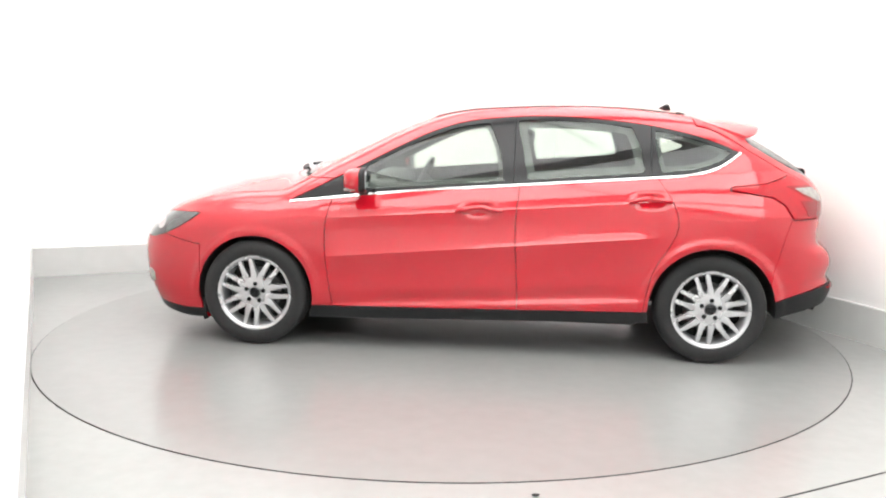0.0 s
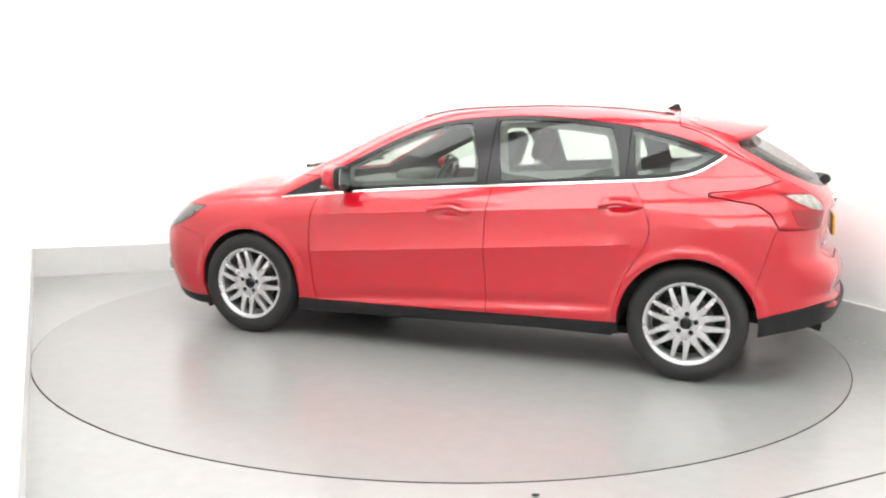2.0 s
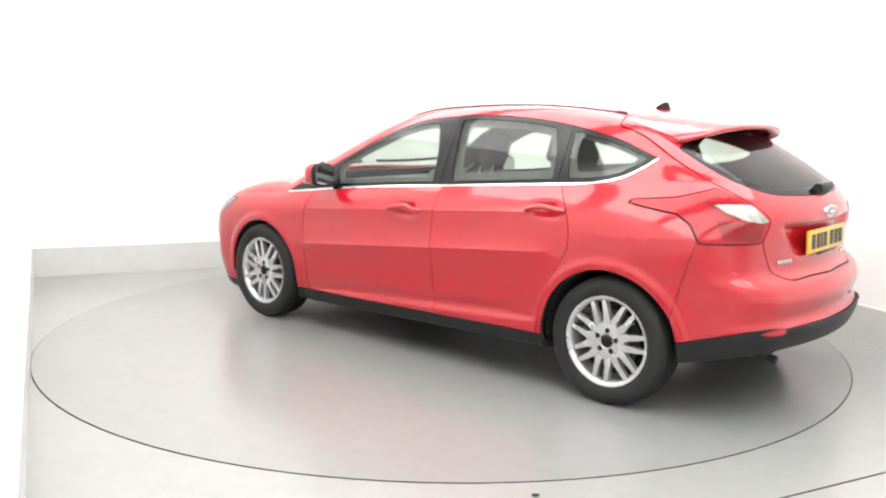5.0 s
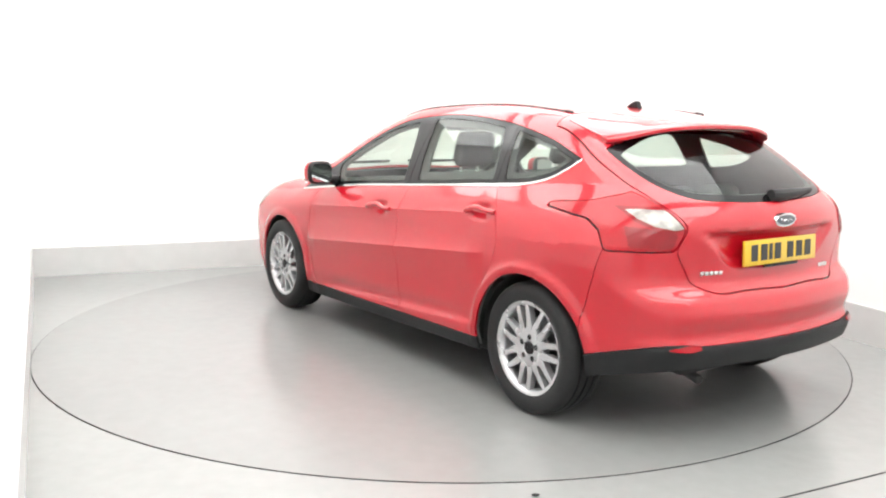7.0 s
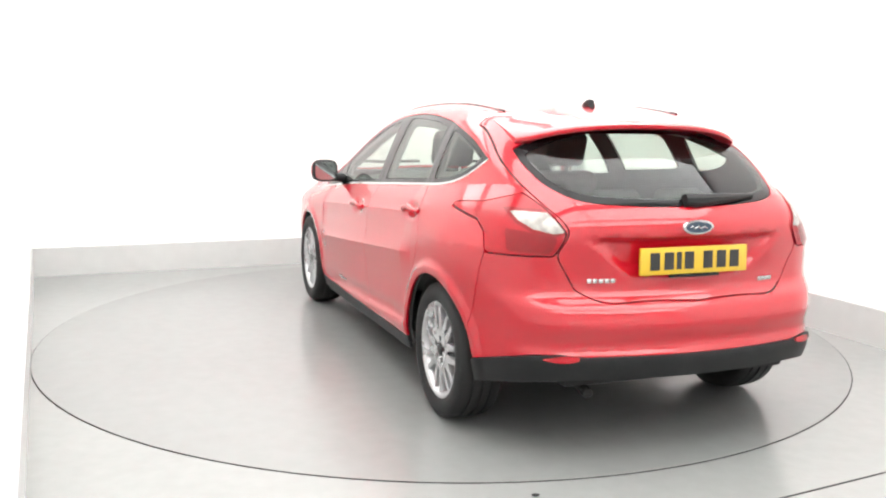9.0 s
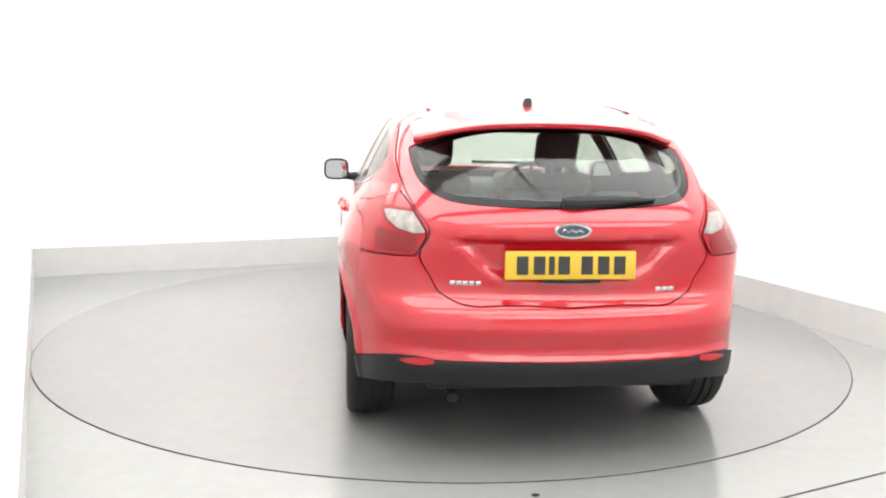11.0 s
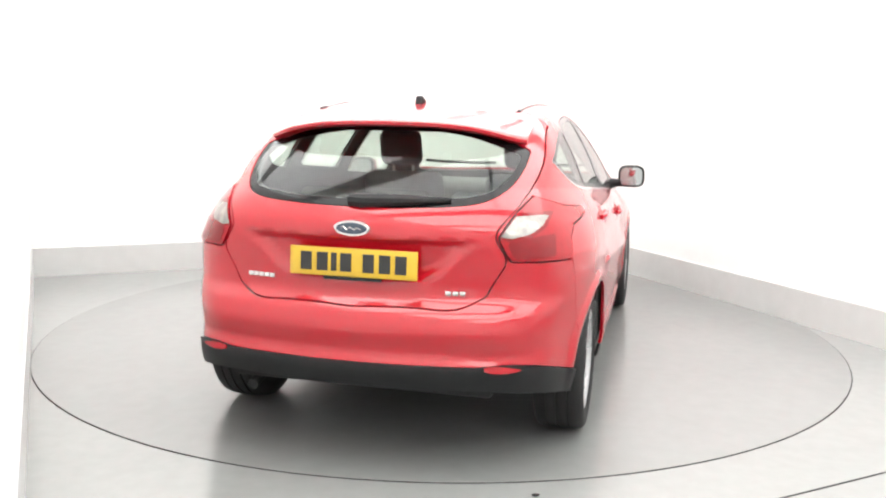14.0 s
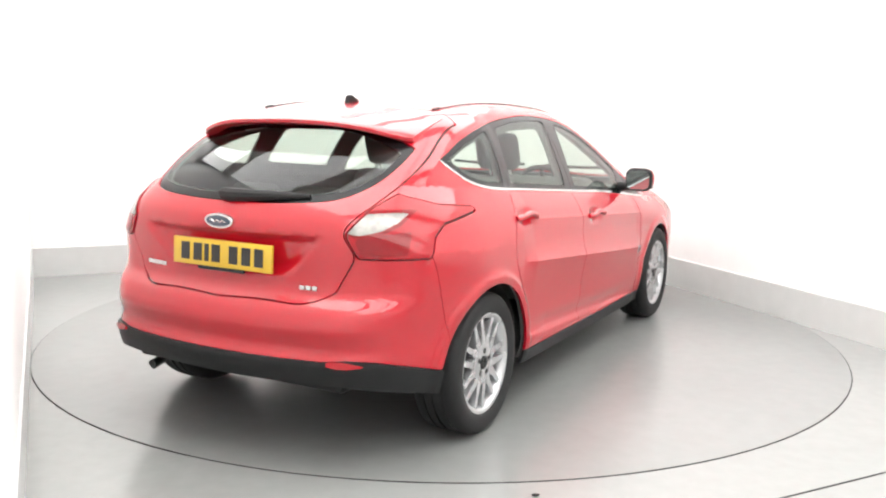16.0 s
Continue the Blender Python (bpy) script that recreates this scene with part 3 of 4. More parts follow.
def car_body(car):
    half = shell(0.019)
    # wheel openings
    for ax, rad in ((AXLE_F, ARCH_F), (AXLE_R, ARCH_R)):
        _, half = split(half, both(lambda P: np.hypot(P[:, 0] - ax, P[:, 2] - HUB_Z) - rad, more(1, 0.45)))
    _, half = split(half, lambda P: P[:, 2] - np.where(np.abs(P[:, 0]) < 1.2, 0.203 - 0.028 * P[:, 0], 0.262 + 0.092 * np.clip((-1.62 - P[:, 0]) / 0.4, 0, 1) - 0.122 * (P[:, 0] > 0) + 0.07 * np.clip((P[:, 0] - 1.75) / 0.35, 0, 1)))
    made = {}
    dlo, half = split(half, both(poly(DLO), more(1, 0.40)), 0.003)
    # lower body: black sill strip
    sill, half = split(half, both(lambda P: P[:, 2] - (0.272 - 0.022 * P[:, 0]), less(0, 1.05), more(0, -1.05)), 0.004)
    screen_r, half = split(half, both(poly(SCREEN, 1, 2), less(0, -1.3)), 0.004)
    lamp, half = split(half, both(poly(LAMP_SIDE), poly(LAMP_REAR, 1, 2), less(0, -1.3)), 0.007)
    # black valance and red bumper behind
    val_top = lambda P: P[:, 2] - (0.445 - 0.10 * np.clip((P[:, 0] + 2.02) / 0.36, 0, 1) + 0.02 * np.clip((np.abs(P[:, 1]) - 0.5) / 0.2, 0, 1))
    valance, half = split(half, both(val_top, less(0, -1.6)), 0.003)
    gate_low = spline((0.0, 0.652), (0.30, 0.656), (0.44, 0.665), (0.52, 0.705))
    tailgate, half = split(half, both(lambda P: P[:, 1] - TAILGATE_EDGE(P[:, 2]), lambda P: gate_low(P[:, 1]) - P[:, 2],
                                      lambda P: P[:, 0] - (-1.17 - 0.12 * P[:, 1] ** 2)), 0.006)
    bump_line = spline((0.3, -1.62), (0.55, -1.66), (0.7, -1.70), (0.82, -1.735), (0.95, -1.80))
    bumper_r, half = split(half, both(behind(bump_line), less(2, 0.86)), 0.003)
    # front end
    head, half = split(half, both(poly(HEAD_SIDE), more(1, 0.40)), 0.005)
    screen_f, half = split(half, both(more(0, 0.20), lambda P: P[:, 0] - (1.245 - 0.42 * P[:, 1] ** 2), lambda P: 0.335 - 0.10 * P[:, 1] ** 2 - P[:, 0],
                                      lambda P: P[:, 1] - (0.70 - 0.235 * (1.2 - P[:, 0]) / 0.9)), 0.005)
    bonnet, half = split(half, both(more(0, 1.0), lambda P: P[:, 0] - (2.10 - 0.30 * P[:, 1] ** 2), lambda P: P[:, 1] - (0.725 - 0.05 * (P[:, 0] - 1.1)), more(2, 0.6),
                                    lambda P: 1.235 - 0.42 * P[:, 1] ** 2 - P[:, 0]), 0.006)
    bumper_f, half = split(half, both(more(0, 1.66), lambda P: P[:, 2] - (0.60 + 0.10 * np.clip((P[:, 0] - 1.7) / 0.4, 0, 1.2))), 0.005)
    lip, bumper_f = split(bumper_f, lambda P: P[:, 2] - (0.20 + 0.04 * np.clip((P[:, 0] - 1.75) / 0.35, 0, 1)), 0.003)
    roof, half = split(half, both(less(0, 0.335), lambda P: P[:, 1] - (0.50 + 0.02 * P[:, 0]), more(2, 1.2)), 0.005)
    # doors
    wing_edge = spline((0.2, 0.845), (0.35, 0.872), (0.5, 0.890), (0.72, 0.896), (0.92, 0.855), (1.1, 0.80))
    mid_edge = spline((0.2, -0.232), (0.5, -0.222), (0.76, -0.209), (1.004, -0.230), (1.2, -0.26))
    rear_edge = spline((0.2, -0.93), (0.40, -0.955), (0.56, -1.003), (0.68, -1.075), (0.79, -1.114), (0.90, -1.09), (0.962, -1.058), (1.055, -0.992), (1.2, -0.9))
    below_belt = lambda P: P[:, 2] - (TRIM_LOW(P[:, 0]) + 0.01)
    wing, half = split(half, both(more(0, 0.6), lambda P: wing_edge(P[:, 2]) - P[:, 0], less(2, 1.0)), 0.005)
    door_f, half = split(half, both(below_belt, lambda P: mid_edge(P[:, 2]) - P[:, 0], more(1, 0.5)), 0.004)
    door_r, half = split(half, both(below_belt, lambda P: rear_edge(P[:, 2]) - P[:, 0], more(1, 0.5)), 0.004)
    for line, up_ in ((crease, 0.0), (crease, 0.014), (crease, 0.03), (shoulder, 0.0), (shoulder, 0.014)):
        door_f, door_r = (score(d, lambda P: line(P) - up_) for d in (door_f, door_r))
    # glass in the sides
    fg, frame_ = split(dlo, poly(FRONT_GLASS), 0.002)
    rg, frame_ = split(frame_, poly(REAR_GLASS), 0.002)
    qg, frame_ = split(frame_, poly(QUARTER_GLASS), 0.002)
    pillar_f, frame_ = split(frame_, more(0, -0.19), 0.004)
    pillar_r, pillar_q = split(frame_, more(0, -0.965), 0.004)
    for mir in (False, True):
        p = dict(mirrored=mir)
        panel("body_side", half, RED, car, **p)
        panel("front_wing", wing, RED, car, **p)
        d = panel("front_door", door_f, RED, car, **p)
        panel("window_glass", fg, SIDEGLASS, d, "clear greenish side glass", thick=0.003, offset=-0.004, **p)
        panel("window_frame", pillar_f, GLOSS, d, "gloss black window surround", offset=-0.002, **p)
        made["front_door", mir] = d
        d = panel("rear_door", door_r, RED, car, **p)
        panel("window_glass", rg, SIDEGLASS, d, "clear greenish side glass", thick=0.003, offset=-0.004, **p)
        panel("window_frame", pillar_r, GLOSS, d, "gloss black window surround", offset=-0.002, **p)
        made["rear_door", mir] = d
        panel("quarter_window", qg, SIDEGLASS, car, "clear greenish quarter glass", thick=0.003, offset=-0.004, **p)
        panel("quarter_surround", pillar_q, GLOSS, car, "gloss black window surround", offset=-0.002, **p)
        panel("sill", sill, BLACK, car, "matt black plastic sill", **p)
        d = panel("tail_lamp", lamp, REDLENS, car, "red tail lamp with a clear inset", offset=0.004, **p)
        cl, _ = split(lamp, both(poly(CLEAR_REAR, 1, 2), less(0, -1.5)))
        st, _ = split(lamp, both(poly([(0.585, 0.912), (0.69, 0.93), (0.745, 0.935), (0.755, 0.852), (0.612, 0.850)], 1, 2), less(0, -1.5)))
        bz, _ = split(lamp, both(poly([(0.613, 1.016), (0.548, 0.932), (0.596, 0.915), (0.672, 0.928), (0.712, 0.960), (0.725, 1.016)], 1, 2), less(0, -1.5)))
        panel("lens_frame", bz, DEEPRED, d, "deep red frame round the clear lens", offset=0.0054, thick=0.004, **p)
        panel("stop_lens", st, DEEPRED, d, "deep red brake lens", offset=0.0062, thick=0.004, **p)
        panel("clear_lens", cl, CLEARLENS, d, "clear silvery reversing lens", offset=0.0065, thick=0.004, **p)
        d = panel("headlamp", head, DARKLENS, car, "clear headlamp with a grey inside", offset=0.002, **p)
        pr, _ = split(head, lambda P: np.hypot(P[:, 0] - 1.93, P[:, 2] - 0.705) - 0.034)
        panel("projector", pr, CHROME, d, "bright round projector", offset=0.004, thick=0.004, **p)
    two = dict(sides=2)
    panel("roof", roof, RED, car, **two)
    panel("bonnet", bonnet, RED, car, **two)
    panel("windscreen", screen_f, SCREENGLASS, car, "clear raked windscreen", thick=0.004, offset=-0.003, **two)
    d = panel("front_bumper", bumper_f, RED, car, **two)
    panel("lip", lip, BLACK, d, "black plastic front lip", **two)
    made["tailgate"] = panel("tailgate", tailgate, RED, car, **two)
    screen_r, frit = split(screen_r, both(lambda P: poly(SCREEN, 1, 2)(P) + 0.030, less(2, 1.318)))
    panel("glass_border", frit, FRIT, made["tailgate"], "gloss black border round the rear window", thick=0.004, offset=-0.003, **two)
    panel("rear_glass", screen_r, REARGLASS, made["tailgate"], "dark tinted rear window", thick=0.004, offset=-0.003, **two)
    made["rear_bumper"] = panel("rear_bumper", bumper_r, RED, car, **two)
    panel("valance", valance, BLACK, made["rear_bumper"], "matt black plastic lower bumper", offset=0.011, **two)
    # lining inside the body: closes the joints and shows through the glass
    inner = shell(0.03, -0.028)
    _, inner = split(inner, lambda P: P[:, 2] - (0.25 + 0.12 * np.clip((-1.55 - P[:, 0]) / 0.4, 0, 1)))
    for ax, rad in ((AXLE_F, ARCH_F), (AXLE_R, ARCH_R)):
        _, inner = split(inner, both(lambda P: np.hypot(P[:, 0] - ax, P[:, 2] - HUB_Z) - rad - 0.01, more(1, 0.42)))
    wider = lambda g, d: lambda P: g(P) + d
    for g in (both(wider(poly(FRONT_GLASS), 0.028), more(1, 0.4)), both(wider(poly(REAR_GLASS), 0.045), more(1, 0.4)), both(wider(poly(QUARTER_GLASS), 0.03), more(1, 0.4)),
              both(wider(poly(SCREEN, 1, 2), 0.032), less(0, -1.3)),
              both(more(0, 0.20), lambda P: P[:, 0] - (1.20 - 0.42 * P[:, 1] ** 2), lambda P: 0.36 - 0.10 * P[:, 1] ** 2 - P[:, 0],
                   lambda P: P[:, 1] - (0.66 - 0.235 * (1.2 - P[:, 0]) / 0.9))):
        _, inner = split(inner, lambda P: g(P) - 0.004)
    up, lo = split(inner, both(more(2, 1.3), less(0, 0.4), less(1, 0.47)))
    panel("lining", lo, TRIM, car, "dark grey inner lining", thick=0.01, **two)
    panel("headlining", up, LIGHTTRIM, car, "pale grey headlining", thick=0.01, **two)
    return made


def wheel():
    """One wheel, its outer face towards +y."""
    w = new("wheel")
    bm = bmesh.new()
    prof = [(0.205, 0.075), (0.225, 0.098), (0.262, 0.108), (0.292, 0.104), (0.306, 0.092), (0.312, 0.07)]
    prof += [(0.313, 0.05), (0.305, 0.049), (0.305, 0.041), (0.314, 0.04), (0.315, 0.008), (0.306, 0.007), (0.306, -0.007), (0.315, -0.008)]
    prof += [(0.314, -0.04), (0.305, -0.041), (0.305, -0.049), (0.313, -0.05), (0.312, -0.07), (0.306, -0.092), (0.292, -0.104), (0.262, -0.108), (0.225, -0.098), (0.205, -0.075)]
    revolve(bm, prof, 72, "y")
    part("tyre", bm, RUBBER, w, "black rubber tyre", 35)
    bm = bmesh.new()
    prof = [(0.205, -0.09), (0.2, -0.07), (0.19, 0.0), (0.194, 0.06), (0.2, 0.078), (0.206, 0.089), (0.214, 0.095), (0.224, 0.096), (0.227, 0.091), (0.220, 0.082)]
    revolve(bm, prof, 72, "y")
    rim = part("rim", bm, ALLOY, w, "silver alloy wheel rim", 40)
    for i in range(7):
        bm = bmesh.new()
        m = Matrix.Rotation(2 * math.pi * i / 7, 4, "Y")
        # a pair of spokes grown together at the hub and spread towards the rim, with a tapered slot between
        for s in (-1, 1):
            prism(bm, [(0.05, 0.0), (0.05, s * 0.0235), (0.098, s * 0.0455), (0.112, s * 0.0440), (0.130, s * 0.0425), (0.212, s * 0.0445), (0.212, s * 0.0225), (0.130, s * 0.0150), (0.100, s * 0.0100), (0.094, 0.0)],
                  0.050, 0.084, "xz", m, 0.0025)
        part("spoke", bm, ALLOY, w, smooth=30)
    bm = bmesh.new()
    revolve(bm, [(0.001, 0.080), (0.030, 0.080), (0.038, 0.086), (0.070, 0.086), (0.092, 0.083), (0.094, 0.04), (0.001, 0.04)], 40, "y")
    part("hub", bm, ALLOY, w, smooth=30)
    bm = bmesh.new()
    revolve(bm, [(0.001, 0.091), (0.026, 0.090), (0.0305, 0.086), (0.0305, 0.078)], 28, "y")
    part("centre_cap", bm, GLOSS, w, "dark round centre cap")
    for k in range(5):
        bm = bmesh.new()
        a = 2 * math.pi * k / 5 + 0.3
        revolve(bm, [(0.001, 0.0885), (0.0075, 0.0885), (0.0085, 0.0868), (0.0135, 0.0866), (0.0135, 0.07)], 12, "y", Matrix.Translation((0.053 * math.sin(a), 0, 0.053 * math.cos(a))))
        part("wheel_nut", bm, GLOSS, w)
    bm = bmesh.new()
    revolve(bm, [(0.05, 0.0), (0.14, 0.0), (0.14, -0.022), (0.05, -0.022)], 40, "y", closed=True)
    part("brake_disc", bm, DARKSTEEL, w, "dull grey steel brake disc")
    bm = bmesh.new()
    revolve(bm, [(0.001, -0.03), (0.19, -0.03), (0.19, -0.05), (0.001, -0.05)], 40, "y")
    part("inner_shield", bm, LINER, w)
    return w


def wheels(car):
    w = wheel()
    rows = [(AXLE_F, 0.79, 0), (AXLE_R, 0.757, 0), (AXLE_F, -0.79, 180), (AXLE_R, -0.757, 180)]
    for i, (x, y, rz) in enumerate(rows):
        m = pose(x, y, HUB_Z + 0.003, 0, 0, rz) @ pose(0, 0, 0, 0, -21.6, 0)
        o = w if i == 0 else copy_thing(w, m)
        o.matrix_basis = m
        o.parent = car


def shade_arches(car):
    for x, r in ((AXLE_F, ARCH_F), (AXLE_R, ARCH_R)):
        for s in (1, -1):
            bm = bmesh.new()
            rows = []
            for i in range(25):
                a = radians(-6 + 192 * i / 24)
                rows.append([bm.verts.new((x + (r + e) * math.cos(a), s * y, HUB_Z + (r + e) * math.sin(a))) for y, e in ((0.868 if x > 0 else 0.832, 0.001), (0.6, 0.012), (0.5, 0.0), (0.48, -0.3))])
            for a, b in zip(rows, rows[1:]):
                for k in range(3):
                    bm.faces.new((a[k], a[k + 1], b[k + 1], b[k]))
            part("arch_liner", bm, LINER, car, "dark plastic wheel arch liner")
    bm = bmesh.new()
    box(bm, -1.0, 2.0, -0.62, 0.62, 0.17, 0.22, 0.02)
    box(bm, -1.98, -0.95, -0.55, 0.55, 0.30, 0.36, 0.02)
    box(bm, -0.93, 0.94, -0.74, 0.74, 0.18, 0.23, 0.02)
    part("underbody", bm, LINER, car, "dark underbody")
    for s in (1, -1):
        bm = bmesh.new()
        box(bm, 1.64, 1.66, s * 0.74 - 0.1, s * 0.74 + 0.1, 0.13, 0.26, 0.005)
        part("mud_flap", bm, BLACK, car)
    bm = bmesh.new()
    tube(bm, [(-1.5, 0.45, 0.30), (-1.9, 0.45, 0.30), (-2.0, 0.45, 0.275)], 0.022, 12)
    part("exhaust_pipe", bm, LINER, car, "short steel exhaust pipe")


def on_side(places, s=1):
    """Points on the body's flank for rows of (x, z, distance out)."""
    q = np.array(places, float)
    P = land(np.stack([q[:, 0], side_y(q[:, 0], q[:, 1]), q[:, 1]], 1))
    n = gradient(P)
    P = P + n / np.linalg.norm(n, axis=1)[:, None] * q[:, 2:3]
    return [Vector((p[0], s * p[1], p[2])) for p in P]


def details(car, made):
    for s, mir in ((1, False), (-1, True)):
        # chrome strip under the side windows
        bm = bmesh.new()
        xs = [1.12 - 2.47 * i / 60 for i in range(61)]
        pts = [(x, float(TRIM_LOW(x))) for x in xs] + [(-1.41, 1.157), (-1.465, 1.199)]
        flat = on_side([r for x, z in pts for r in ((x, z + 0.002, 0.003), (x, z - 0.008, 0.003), (x, z - 0.008, -0.006), (x, z + 0.002, -0.006))], s)
        rows = [[bm.verts.new(v) for v in flat[4 * i:4 * i + 4]] for i in range(len(pts))]
        for p, q in zip(rows, rows[1:]):
            for k in range(4):
                bm.faces.new((p[k], p[(k + 1) % 4], q[(k + 1) % 4], q[k]))
        bm.faces.new(rows[0])
        bm.faces.new(rows[-1])
        part("chrome_strip", bm, CHROME, car, "thin bright chrome strip")
        # door handles
        for key, x0, x1, z in (("front_door", 0.13, -0.13, 0.838), ("rear_door", -0.84, -1.07, 0.912)):
            bm = bmesh.new()
            pts, rad = [], []
            for i in range(13):
                t = i / 12
                x = x0 + (x1 - x0) * t
                pts.append((x, z + 0.012 * t, 0.003 + 0.036 * math.sin(math.pi * t) ** 0.7))
                rad.append(0.0155 - 0.004 * abs(2 * t - 1))
            tube(bm, on_side(pts, s), rad, 10)
            part("door_handle", bm, RED, made[key, mir])
        # door mirror
        mm = pose(0.685, s * 0.925, 1.003)
        d = made["front_door", mir]
        bm = bmesh.new()
        bmesh.ops.create_uvsphere(bm, u_segments=24, v_segments=16, radius=1)
        for v in bm.verts:
            x, y, z = v.co
            sx = 0.085 if x > 0 else 0.035
            e = lambda c: math.copysign(abs(c) ** 0.72, c)
            v.co = Vector((e(x) * sx, e(y) * 0.083, e(z) * 0.071))
        bmesh.ops.transform(bm, matrix=mm, verts=bm.verts)
        mh = part("door_mirror", bm, RED, car, "red door mirror with a black shell", 60)
        bm = bmesh.new()
        bmesh.ops.create_uvsphere(bm, u_segments=24, v_segments=16, radius=1)
        for v in bm.verts:
            x, y, z = v.co
            e = lambda c: math.copysign(abs(c) ** 0.6, c)
            v.co = Vector((e(x) * 0.024 - 0.026, e(y) * 0.0845, e(z) * 0.0725))
        bmesh.ops.transform(bm, matrix=mm, verts=bm.verts)
        part("mirror_shell", bm, BLACK, mh, "black plastic shell", 60)
        bm = bmesh.new()
        prism(bm, [(0.070 * math.copysign(abs(math.cos(a)) ** 0.5, math.cos(a)), 0.058 * math.copysign(abs(math.sin(a)) ** 0.5, math.sin(a))) for a in [2 * math.pi * k / 32 for k in range(32)]],
              -0.0535, -0.049, "yz", mm)
        part("mirror_glass", bm, MIRROR, mh, "silvered mirror glass")
        bm = bmesh.new()
        tube(bm, [(0.70, s * 0.79, 0.950), (0.69, s * 0.84, 0.955), (0.685, s * 0.90, 0.962)], [0.034, 0.026, 0.03], 12)
        part("mirror_arm", bm, BLACK, mh, "black plastic arm")
        bm = bmesh.new()
        box(bm, 0.69, 0.76, s * 0.945 - 0.05, s * 0.945 + 0.05, 0.945, 0.962, 0.006)
        part("side_repeater", bm, CLEARLENS, mh, "clear indicator lens")
        # roof ditch strip
        bm = bmesh.new()
        top = []
        for i in range(25):
            x = 0.30 - 1.47 * i / 24
            y = 0.505 + 0.02 * x
            q = land(np.array([[x, y, float(top_line(x)) - 0.03]]), 0.0, 8)[0]
            top.append((x, s * q[1], q[2]))
        tube(bm, top, 0.0065, 6)
        tube(bm, [top[-1], (top[-1][0] + 0.05, top[-2][1], top[-2][2] + 0.004)], [0.010, 0.007], 8)
        part("roof_strip", bm, GLOSS, car, "narrow black roof strip")
        # reflectors in the rear bumper
        bm = bmesh.new()
        rows = []
        for i in range(9):
            y = 0.53 + 0.17 * i / 8
            hgt = 0.016 * math.sin(math.pi * (0.12 + 0.76 * i / 8))
            row = []
            for zz in (-hgt, hgt):
                q = land(np.array([[-2.05, y, 0.440 + 0.008 * i / 8 + zz]]), 0.017, 8)[0]
                row.append(bm.verts.new((q[0], s * q[1], q[2])))
                q = land(np.array([[-2.05, y, 0.440 + 0.008 * i / 8 + zz]]), -0.003, 8)[0]
                row.append(bm.verts.new((q[0], s * q[1], q[2])))
            rows.append(row)
        for p, q in zip(rows, rows[1:]):
            for a, b in ((0, 2), (2, 3), (3, 1), (1, 0)):
                bm.faces.new((p[a], p[b], q[b], q[a]))
        bm.faces.new([rows[0][k] for k in (0, 2, 3, 1)])
        bm.faces.new([rows[-1][k] for k in (0, 2, 3, 1)])
        part("reflector", bm, REDLENS, made["rear_bumper"], "red reflector")
        # fog lamp in the front bumper
        bm = bmesh.new()
        q = land(np.array([[1.98, 0.69, 0.385]]), 0.0, 8)[0]
        revolve(bm, [(0.001, 0.012), (0.03, 0.01), (0.042, 0.004), (0.05, -0.02)], 20, "x", Matrix.Translation((q[0], s * q[1], q[2])) @ pose(0, 0, 0, 0, 0, s * 45))
        part("fog_lamp", bm, CLEARLENS, car, "round clear fog lamp")
        # front wiper
        bm = bmesh.new()
        tube(bm, [(1.21 - 0.42 * (y ** 2), s * y, float(top_line(1.21 - 0.42 * y * y)) - float(crown(1.2)) * y * y + 0.025) for y in (0.08, 0.25, 0.42, 0.58)], 0.011, 6)
        part("front_wiper", bm, BLACK, car, "black windscreen wiper")
    gate = made["tailgate"]
    # roof spoiler
    bm = bmesh.new()
    rows = []
    for i in range(33):
        y = -0.578 + 1.156 * i / 32
        e = abs(y) / 0.578
        tip = -1.675 + 0.09 * e ** 2 + 0.075 * e ** 6
        zt = lambda x: float(top_line(x)) - float(crown(x)) * y * y + 0.003 + 0.012 * max(0, (-1.3 - x) / 0.35) - (0.012 + 0.05 * min(1, max(0, (-1.25 - x) / 0.3))) * e ** 4
        sec = []
        for x in np.linspace(-1.26, tip + 0.012, 8):
            sec.append((x, zt(x)))
        zz = zt(tip + 0.012)
        sec += [(tip, zz - 0.007), (tip + 0.003, zz - 0.021), (tip + 0.03, zz - 0.030), (-1.50, zt(-1.5) - 0.06), (-1.26, zt(-1.26) - 0.04)]
        rows.append([bm.verts.new((x, y, z)) for x, z in sec])
    k = len(rows[0])
    for p, q in zip(rows, rows[1:]):
        for j in range(k):
            bm.faces.new((p[j], p[(j + 1) % k], q[(j + 1) % k], q[j]))
    bm.faces.new(rows[0])
    bm.faces.new(rows[-1])
    part("spoiler", bm, RED, gate, "red roof spoiler over the rear window", 40)
    # rear wiper
    bm = bmesh.new()
    tube(bm, [(-1.985, 0.03, 1.055), (-1.99, -0.02, 1.052), (-1.972, -0.18, 1.058), (-1.925, -0.36, 1.062)], [0.027, 0.030, 0.022, 0.009], 10)
    part("rear_wiper", bm, BLACK, gate, "black rear wiper arm")
    # number plate: the mark itself as plain bars
    bm = bmesh.new()
    tilt = pose(-2.034, 0, 0.815, 0, 3, 0)
    box(bm, -0.006, 0.006, -0.26, 0.26, -0.0555, 0.0555, 0.003, m=tilt)
    plate = part("number_plate", bm, YELLOW, car, "yellow number plate with black characters")
